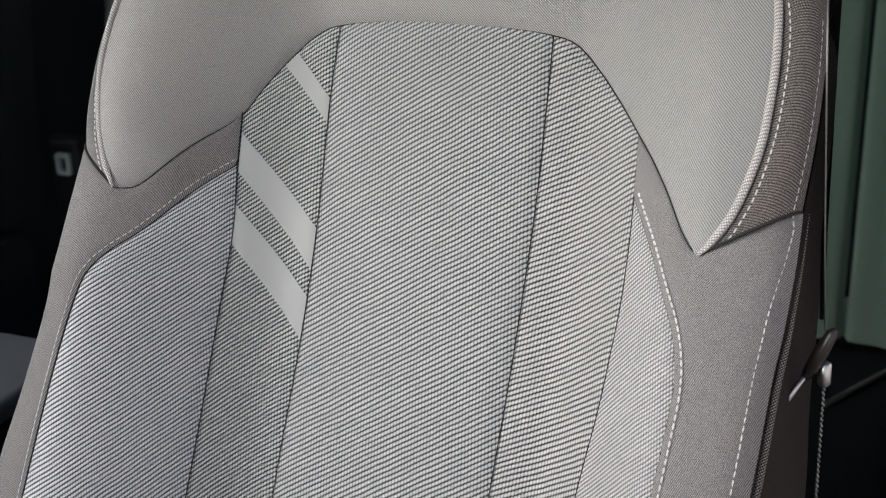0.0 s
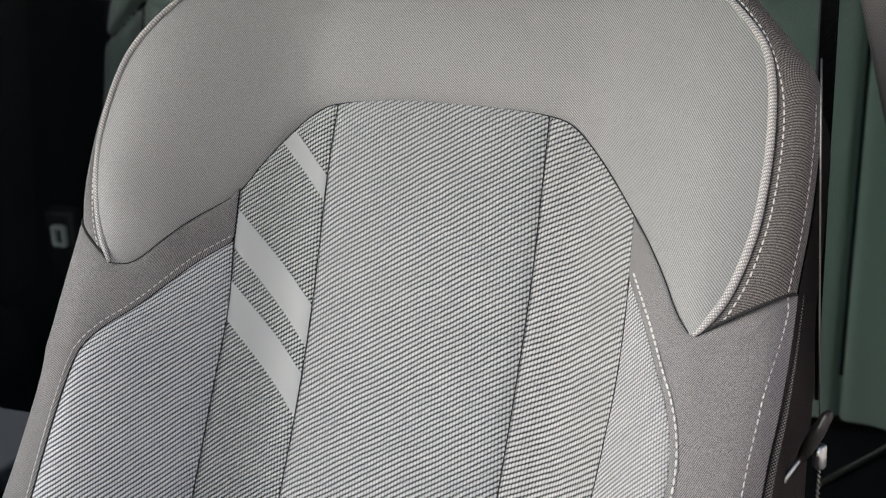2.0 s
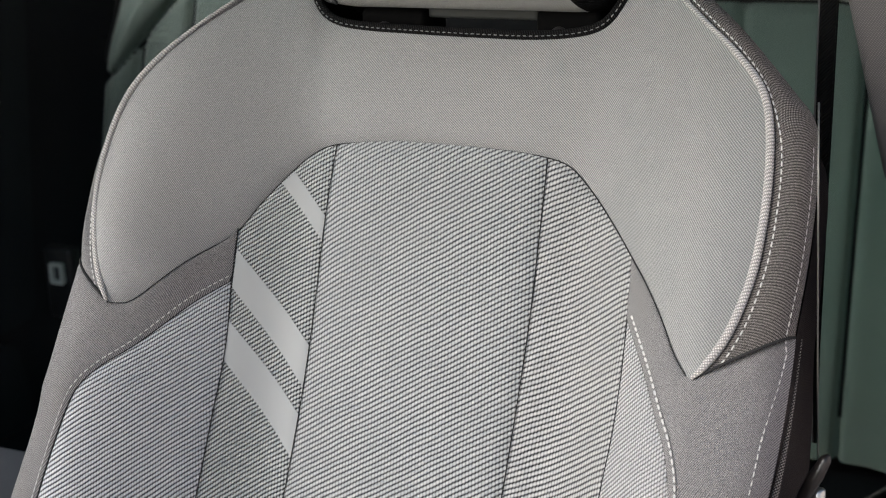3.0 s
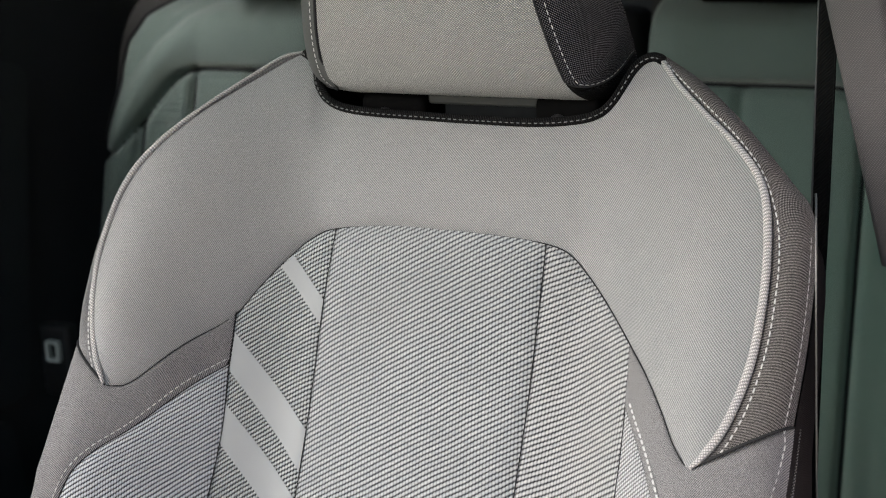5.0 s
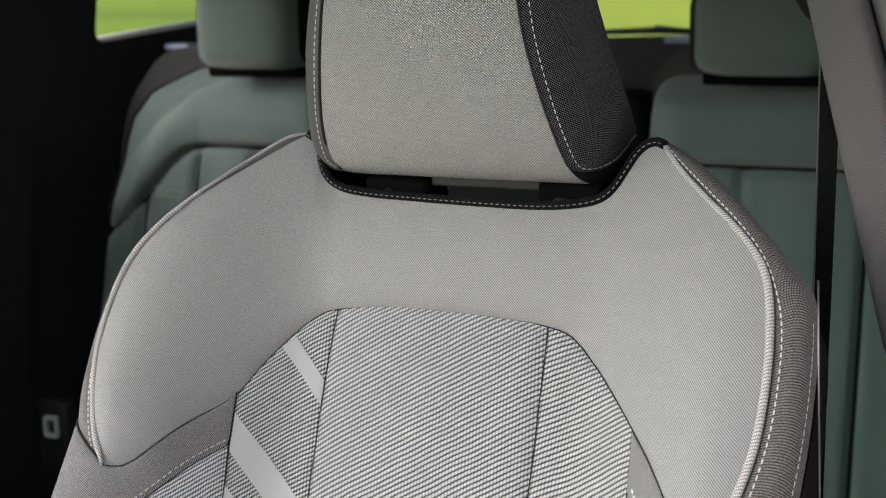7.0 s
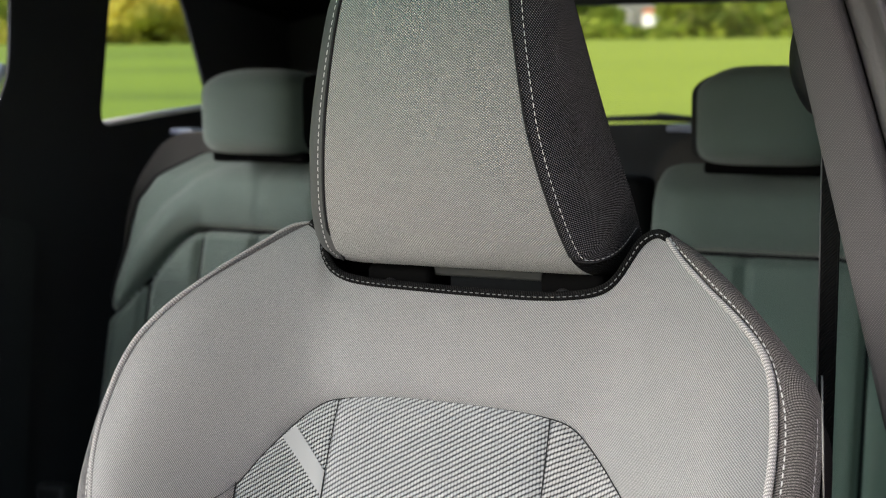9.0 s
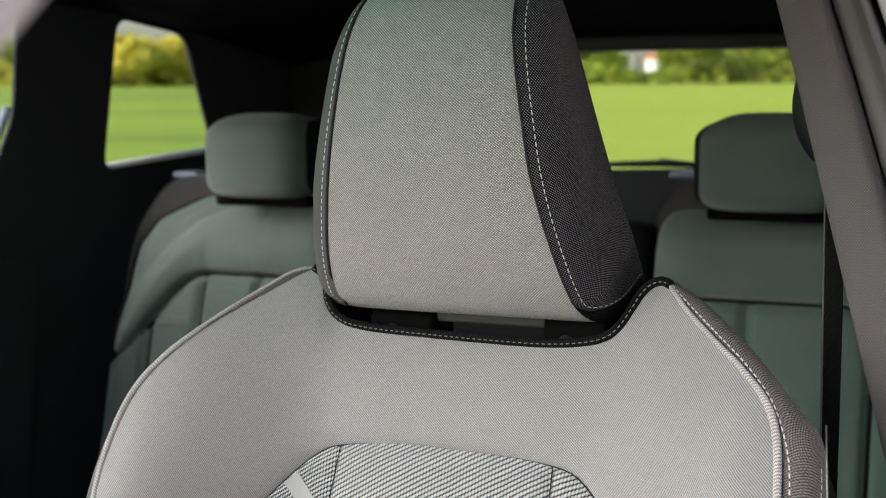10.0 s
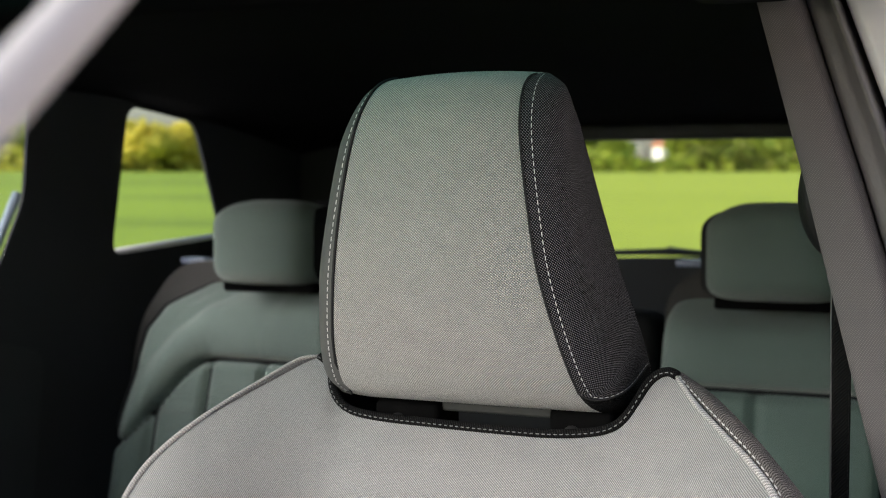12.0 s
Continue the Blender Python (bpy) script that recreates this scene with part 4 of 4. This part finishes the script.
tagged(part("wall_near_side", plate([(0.90, 0.35), (0.92, 1.07), (1.06, 1.10), (1.06, 1.52), (2.2, 1.50), (2.52, 1.30), (2.62, 0.35)], "x", 0.02, 0.06, [NEAR_DOOR]), LINING), "black rear door lining, brought forward unseen to block light", "car wall", kind="structure")


def pillar(name, line, section, material, label, parent=None):
    """A moulded bar: the section (x, y) swept along the places of line."""
    rows = [[(p[0] + sx * p[3], p[1] + sy, p[2]) for sx, sy in section] for p in line]
    return part(name, sheet(rows), material, parent, label)


B_LINE = [(-0.013 - 0.252 * (z - 1.083) - 0.02 * max(0, z - 1.36) , 1.0, z, float(np.interp(z, [1.08, 1.3, 1.48, 1.56], [1.12, 0.95, 0.73, 0.68]))) for z in np.linspace(1.078, 1.56, 30)]
near_pillar = thing("door_pillar", (0.0, 1.02, 1.08), "grey grained pillar trim behind the open front door", "car pillar", kind="structure")
pillar("trim", B_LINE, curve([(0.012, 0.075), (0.002, 0.03), (0.0, 0.006), (0.004, 0.0), (0.020, -0.002), (0.034, -0.003), (0.040, 0.002), (0.0425, 0.012), (0.0436, 0.045)], 44), GREY_TRIM, "grey grained pillar trim", near_pillar)
pillar("seal", B_LINE, curve([(0.0430, 0.044), (0.0440, 0.016), (0.051, 0.008), (0.060, 0.005), (0.067, -0.002), (0.0715, -0.007), (0.0745, -0.005), (0.0758, 0.006), (0.0758, 0.055)], 36), SEAL, "grey rubber door seal", near_pillar)
pillar("body_edge", B_LINE, curve([(0.0756, 0.052), (0.0785, 0.040), (0.081, 0.010), (0.087, 0.001), (0.12, 0.004), (0.14, 0.03), (0.14, 0.08)], 24), BODY_PAINT, "white painted body edge", near_pillar)

# rail added above the view to keep light off the pillar's top
tagged(part("shade_rail", block(-0.16, -0.062, 0.43, 0.985, 1.474, 1.545, 0.03, 4), HEADLINER), "black rail added out of view to darken the pillar's top", "roof rail", kind="structure")

belt_guide = thing("belt_guide", (-0.085, 1.05, 1.30), "black seat belt height guide on the pillar", "belt guide")
guide = curve([(-0.058, 1.055, 1.44, 0.010), (-0.066, 1.055, 1.395, 0.016), (-0.072, 1.055, 1.36, 0.021), (-0.072, 1.055, 1.335, 0.022), (-0.066, 1.055, 1.312, 0.016), (-0.060, 1.055, 1.304, 0.005)], 30)
part("cover", tube(guide[:, :3], guide[:, 3], 20, True, 0.7), BLACK_PLASTIC, belt_guide)
belt = thing("seat_belt", (-0.045, 1.02, 0.87), "black woven seat belt hanging beside the seat", "seat belt")
strap = [[(x0 - w, 1.02, z), (x0, 1.018, z), (x0 + w, 1.02, z)] for x0, z, w in [(-0.0525, 0.862, 0.0012), (-0.0550, 0.94, 0.0028), (-0.0560, 0.984, 0.0040), (-0.0575, 1.06, 0.0055), (-0.0575, 1.12, 0.0060), (-0.0575, 1.2, 0.0064), (-0.058, 1.30, 0.0065), (-0.058, 1.36, 0.0065)]]
part("strap", sheet(strap[::-1]), WEBBING, belt)
for side in (0, 2):
    part("selvedge", tube([(r[side][0], r[side][1] - 0.0006, r[side][2]) for r in strap], 0.0007, 6), SEAM_GREY if side == 0 else WEBBING, belt, "grey woven selvedge" if side == 0 else "")

release = thing("seat_release_cable", (-0.03, 0.9, 0.78), "steel cable with crimped end and a dark pull loop", "cable")
part("pull_loop", tube([(-0.027, 0.795, 0.924), (-0.0225, 0.793, 0.933), (-0.017, 0.793, 0.945), (-0.0115, 0.795, 0.957), (-0.010, 0.795, 0.960)], [0.0022, 0.0042, 0.0048, 0.0036, 0.0015], 12), LOOP_SKIN, release, "dark glossy pull loop")
part("rod", tube([(-0.049, 0.785, 0.888), (-0.034, 0.787, 0.914), (-0.026, 0.793, 0.927)], [0.0020, 0.0020, 0.0017], 8), STEEL, release, "bright steel rod")
part("ferrule", tube([(-0.0155, 0.80, 0.935), (-0.0155, 0.80, 0.934), (-0.0153, 0.80, 0.921), (-0.0153, 0.80, 0.919)], [0.0025, 0.0042, 0.0042, 0.0028], 12), STEEL, release, "steel ferrule")
twisted = []
for k in range(160):
    f = k / 159
    twisted.append((-0.0153 - 0.0010 * f + 0.0005 * math.cos(k * 1.1), 0.80 + 0.0005 * math.sin(k * 1.1), 0.920 - 0.10 * f))
part("wire", tube(twisted, 0.0009, 6), DARK_STEEL, release, "twisted steel wire")
part("upper_wire", tube([(-0.016, 0.801, 0.94), (-0.019, 0.80, 1.0), (-0.023, 0.80, 1.094), (-0.026, 0.80, 1.17)], 0.0005, 6), DARK_STEEL, release, "thin dark wire")

stalk = thing("belt_buckle", (-1.17, 1.5, 0.70), "black seat belt buckle with a pale frame", "belt buckle")
part("body", block(-1.20, -1.15, 1.505, 1.53, 0.66, 0.765, 0.008), BLACK_PLASTIC, stalk)
part("frame", plate(rounded([(-1.184, 0.714), (-1.184, 0.745), (-1.161, 0.745), (-1.161, 0.714)], 0.004), "y", 1.497, 1.504, [rounded([(-1.179, 0.719), (-1.179, 0.740), (-1.166, 0.740), (-1.166, 0.719)], 0.003)]), BUCKLE_GREY, stalk, "pale grey frame")

armrest = thing("centre_armrest", (-0.79, 0.72, 0.36), "dark blue-grey padded armrest beside the front seat", "armrest")
ARM_SKIN = grained("armrest_skin", (0.07, 0.076, 0.088), 0.6, 300.0)
part("pad", block(-0.90, -0.676, 0.58, 0.918, 0.772, 0.792, 0.009, 5), ARM_SKIN, armrest)
part("box", block(-0.89, -0.686, 0.56, 0.905, 0.35, 0.774, 0.012), DARK_TRIM, armrest, "black console box")

# front pillar edge close to the camera, and the windscreen beyond it
PILLAR = [(0.068, -0.40, 0.99), (0.023, -0.20, 1.115), (-0.022, 0.0, 1.24), (-0.049, 0.12, 1.315), (-0.067, 0.20, 1.365), (-0.076, 0.24, 1.390), (-0.094, 0.32, 1.44), (-0.118, 0.42, 1.495)]
pillar_line = curve(PILLAR, 60)
tagged(part("front_pillar", tube(pillar_line + np.array([0, 0, 0.0025]), 0.0055, 16), PILLAR_SKIN), "pale grey padded edge of the windscreen pillar", "car pillar", kind="structure")
screen_rows = [[(p[0] + (-1.32 - 2 * p[0]) * f, p[1] - 0.02 - 0.25 * f * (1 - f), p[2] + 0.012) for f in np.linspace(0.0, 1, 21)] for p in pillar_line]
tagged(part("window_5", sheet(screen_rows), SCREEN_GLASS), "clear windscreen of the car", "car window", kind="structure")

# ---- outside ----
n = Nodes("meadow")
where = n.place()
col = n.mix(n.noise(where, 0.05, 4.0), (0.401, 0.495, 0.028), (0.514, 0.604, 0.056))
col = n.mix(n.m("MULTIPLY", n.noise(where, 0.8, 4.0), 0.5), col, (0.217, 0.333, 0.014))
spot = n.add("ShaderNodeSeparateXYZ", Vector=where)
bearing = n.m("ARCTAN2", spot.outputs[1], spot.outputs[0])
far = n.m("SQRT", n.m("ADD", n.m("MULTIPLY", spot.outputs[0], spot.outputs[0]), n.m("MULTIPLY", spot.outputs[1], spot.outputs[1])))
strips = n.add("ShaderNodeCombineXYZ", X=n.m("MULTIPLY", bearing, 1.2), Y=n.m("MULTIPLY", far, 0.10))
# greener towards the side window: its glass tint is put into the grass
pane_tint = n.add("ShaderNodeMapRange", Value=bearing)
pane_tint.inputs["From Min"].default_value, pane_tint.inputs["From Max"].default_value = 2.02, 2.08
stripe = n.add("ShaderNodeMapRange", Value=n.noise(strips.outputs[0], 1.6, 3.0))
stripe.inputs["From Min"].default_value, stripe.inputs["From Max"].default_value = 0.42, 0.7
col = n.mix(n.m("MULTIPLY", pane_tint.outputs[0], 0.6), col, (0.193, 0.342, 0.010))
col = n.mix(n.m("MULTIPLY", stripe.outputs[0], n.m("MULTIPLY_ADD", pane_tint.outputs[0], 0.4, 0.12)), col, (0.080, 0.153, 0.008))
n.bump(n.noise(where, 6.0, 3.0), 0.08)
MEADOW = n.done(col, 0.9)


def land(x, y):
    return 2.15 * smooth((math.hypot(x, y) - 12) / 75)


rings = []
for r in [0.0, 2, 5, 9, 14, 20, 30, 40, 52, 66, 85, 120, 200, 500, 1500, 4500]:
    rings.append([(-0.6 + r * math.cos(w), 1.0 + r * math.sin(w), land(r * math.cos(w), r * math.sin(w)) - 0.001) for w in np.linspace(0, 2 * math.pi, 73)])
tagged(part("ground", sheet(rings[::-1]), MEADOW), "bright green meadow round the car", "meadow", kind="structure")


# added wall, out of view: blocks the sky and bounces light in
BOUNCE_PLASTER = grained("bounce_plaster", (0.80, 0.745, 0.735), 0.9, 12.0, 0.01)
tagged(part("wall_added_for_bounce", block(1.9, 2.15, -4.0, 6.0, -0.05, 2.6, 0.02), BOUNCE_PLASTER), "unseen pale wall, added to throw light back on the seat", "wall", kind="structure")
# gravel is added, unseen, to weaken the meadow's green bounce
GRAVEL = grained("gravel", (0.30, 0.295, 0.29), 0.95, 60.0, 0.01)
track = [[(x, y, 0.012 + 0.02 * (1 - ((x + 0.6) / 4.0) ** 4)) for x in np.linspace(-4.6, 3.4, 17)] for y in np.linspace(-14, 9, 24)]
tagged(part("road", sheet(track), GRAVEL), "unseen pale gravel, added against green bounce from the meadow", "gravel track", kind="structure")


def foliage(name, a, b):
    n = Nodes(name)
    info = n.add("ShaderNodeNewGeometry").outputs["Random Per Island"]
    col = n.mix(info, a, b)
    through_leaf = n.add("ShaderNodeBsdfTranslucent", Color=col)
    both = n.add("ShaderNodeMixShader", Fac=0.5)
    n.tree.links.new(n.bsdf.outputs[0], both.inputs[1])
    n.tree.links.new(through_leaf.outputs[0], both.inputs[2])
    n.tree.links.new(both.outputs[0], n.tree.nodes["Material Output"].inputs["Surface"])
    return n.done(col, 0.8, specular=0.2)


LEAF_GOLD = foliage("leaf_gold", (0.760, 0.670, 0.130), (0.660, 0.630, 0.110))
LEAF_LIME = foliage("leaf_lime", (0.690, 0.650, 0.100), (0.520, 0.545, 0.072))
LEAF_GREEN = foliage("leaf_green", (0.401, 0.468, 0.064), (0.201, 0.288, 0.040))
BARK = grained("bark", (0.12, 0.09, 0.06), 0.9, 20.0, 0.02)


def leaf_cloud(centre, radius, height, count, size):
    rng = np.random.default_rng(int(abs(centre[0] * 31 + centre[1] * 7)) + 3)
    verts, faces = [], []
    lumps = [(rng.normal(0, 0.45, 2), rng.uniform(-0.3, 0.8), rng.uniform(0.35, 0.6)) for _ in range(9)]
    for i in range(count):
        c2, cz, cr = lumps[i % 9]
        d = rng.normal(0, 1, 3)
        d *= cr * rng.uniform(0.6, 1.05) / np.linalg.norm(d)
        p = np.array([centre[0] + radius * (c2[0] + d[0]), centre[1] + radius * (c2[1] + d[1]), centre[2] + height * (0.5 + 0.5 * (cz + d[2]))])
        a, b = rng.normal(0, 1, 3), rng.normal(0, 1, 3)
        a, b = size * a / np.linalg.norm(a), size * b / np.linalg.norm(b)
        k = len(verts)
        verts += [tuple(p - a), tuple(p + b), tuple(p + a), tuple(p - b)]
        faces.append((k, k + 1, k + 2, k + 3))
    me = bpy.data.meshes.new("leaves")
    me.from_pydata(verts, [], faces)
    return me


def tree(x, y, height, radius, leaf, label):
    z = land(x, y)
    t = thing("tree", (x, y, z), label, "tree", "trees beyond the meadow")
    limbs = [tube([(x, y, z - 0.1), (x + 0.1, y, z + height * 0.3), (x + 0.15, y + 0.1, z + height * 0.75)], [0.35, 0.25, 0.08], 8)]
    for k in range(5):
        w = k * 1.26
        limbs.append(tube([(x + 0.1, y, z + height * (0.25 + 0.06 * k)), (x + radius * 0.6 * math.cos(w), y + radius * 0.6 * math.sin(w), z + height * (0.5 + 0.06 * k))], [0.14, 0.05], 6))
    part("trunk", merge(limbs), BARK, t)
    part("crown", leaf_cloud((x, y, z - height * 0.02), radius, height * 0.85, 2400, 0.46), leaf, t)


random.seed(4)
for k in range(13):
    ang = radians(118 + k * 3.2 + random.uniform(-1, 1))
    dist = 92 + random.uniform(-6, 10)
    tree(-0.6 + dist * math.cos(ang), 1 + dist * math.sin(ang), random.uniform(2.7, 3.9), random.uniform(2.4, 3.4), LEAF_GOLD if k % 4 else LEAF_GREEN, "golden autumn tree at the meadow's far edge" if k % 4 else "green tree at the meadow's far edge")
for k in range(17):
    ang = radians((92.5 + k * 1.55 if k < 8 else 96.4 + k * 1.6) + random.uniform(-0.4, 0.4))
    dist = 96 + random.uniform(-4, 10)
    tree(-0.6 + dist * math.cos(ang), 1 + dist * math.sin(ang), random.uniform(3.6, 5.2), random.uniform(2.4, 3.4), LEAF_GREEN, "low green tree in the hedge beyond the meadow")

def hedge(first, last, count, leaf, label, seed):
    """A low hedge of single leaves along the meadow's far edge, from one bearing to another."""
    rng = np.random.default_rng(seed)
    verts, faces = [], []
    for k in range(count):
        ang, dist = radians(rng.uniform(first, last)), rng.normal(90, 1.6)
        tall = 1.3 + (0.7 * math.sin(ang * 60) + 0.5 * math.sin(ang * 173)) * (0.2 if 1.79 < ang < 1.91 else 1.0) - (0.50 if 1.822 < ang < 1.866 else 0.0)
        x, y = -0.6 + dist * math.cos(ang), 1 + dist * math.sin(ang)
        p = np.array([x, y, land(x, y) + rng.uniform(0, 1) ** 1.3 * max(0.5, tall)])
        d = rng.normal(0, 1, (2, 3))
        d *= 0.40 / np.linalg.norm(d, axis=1)[:, None]
        verts += [tuple(p - d[0]), tuple(p + d[1]), tuple(p + d[0]), tuple(p - d[1])]
        faces.append(tuple(range(4 * k, 4 * k + 4)))
    me = bpy.data.meshes.new("hedge")
    me.from_pydata(verts, [], faces)
    tagged(part("hedge", me, leaf), label, "hedge", kind="stuff")


LEAF_DARK = foliage("leaf_dark", (0.241, 0.261, 0.048), (0.096, 0.144, 0.024))
hedge(97, 104.5, 2600, LEAF_DARK, "dark olive hedge along the meadow's far edge", 12)
hedge(84, 117, 7000, LEAF_GREEN, "yellow-green hedge along the meadow's far edge", 9)
hedge(117, 168, 8000, LEAF_LIME, "pale lime and gold bushes along the meadow's far edge", 10)

PLASTER = grained("plaster", (0.85, 0.84, 0.80), 0.9, 3.0)
TILES = grained("roof_tiles", (0.62, 0.20, 0.07), 0.8, 2.0)


def house(x0, x1, y, base, eaves, ridge, label, roof_colour):
    """A far white house: walls, a pitched roof along x, and windows."""
    h = thing("house", ((x0 + x1) / 2, y + 3, base), label, "house", "houses beyond the meadow")
    part("wall", block(x0, x1, y, y + 6, base - 0.2, eaves, 0.02), PLASTER, h)
    bm = bmesh.new()
    vs = [bm.verts.new(p) for p in [(x0 - 0.4, y - 0.5, eaves - 0.1), (x1 + 0.4, y - 0.5, eaves - 0.1), (x1 + 0.4, y + 6.5, eaves - 0.1), (x0 - 0.4, y + 6.5, eaves - 0.1), (x0 - 0.4, y + 3, ridge), (x1 + 0.4, y + 3, ridge)]]
    for f in ((0, 1, 5, 4), (2, 3, 4, 5), (0, 4, 3), (1, 2, 5), (3, 2, 1, 0)):
        bm.faces.new([vs[i] for i in f])
    part("roof", bm, roof_colour, h, "tiled roof")
    for f in (0.25, 0.75):
        x = x0 + (x1 - x0) * f
        part("window", block(x - 0.35, x + 0.35, y - 0.04, y + 0.05, base + 0.9, base + 1.9, 0.01), BLACK_PLASTIC, h, "dark window")


house(-102.7, -100.4, 331, 2.1, 10.6, 11.3, "small white house far off behind the hedge", PLASTER)
house(-94.6, -91.9, 327, 2.1, 10.7, 11.8, "white house far off behind the hedge", TILES)
house(-94.2, -88.8, 336, 2.1, 10.6, 13.4, "far house with orange tiled roof", TILES)
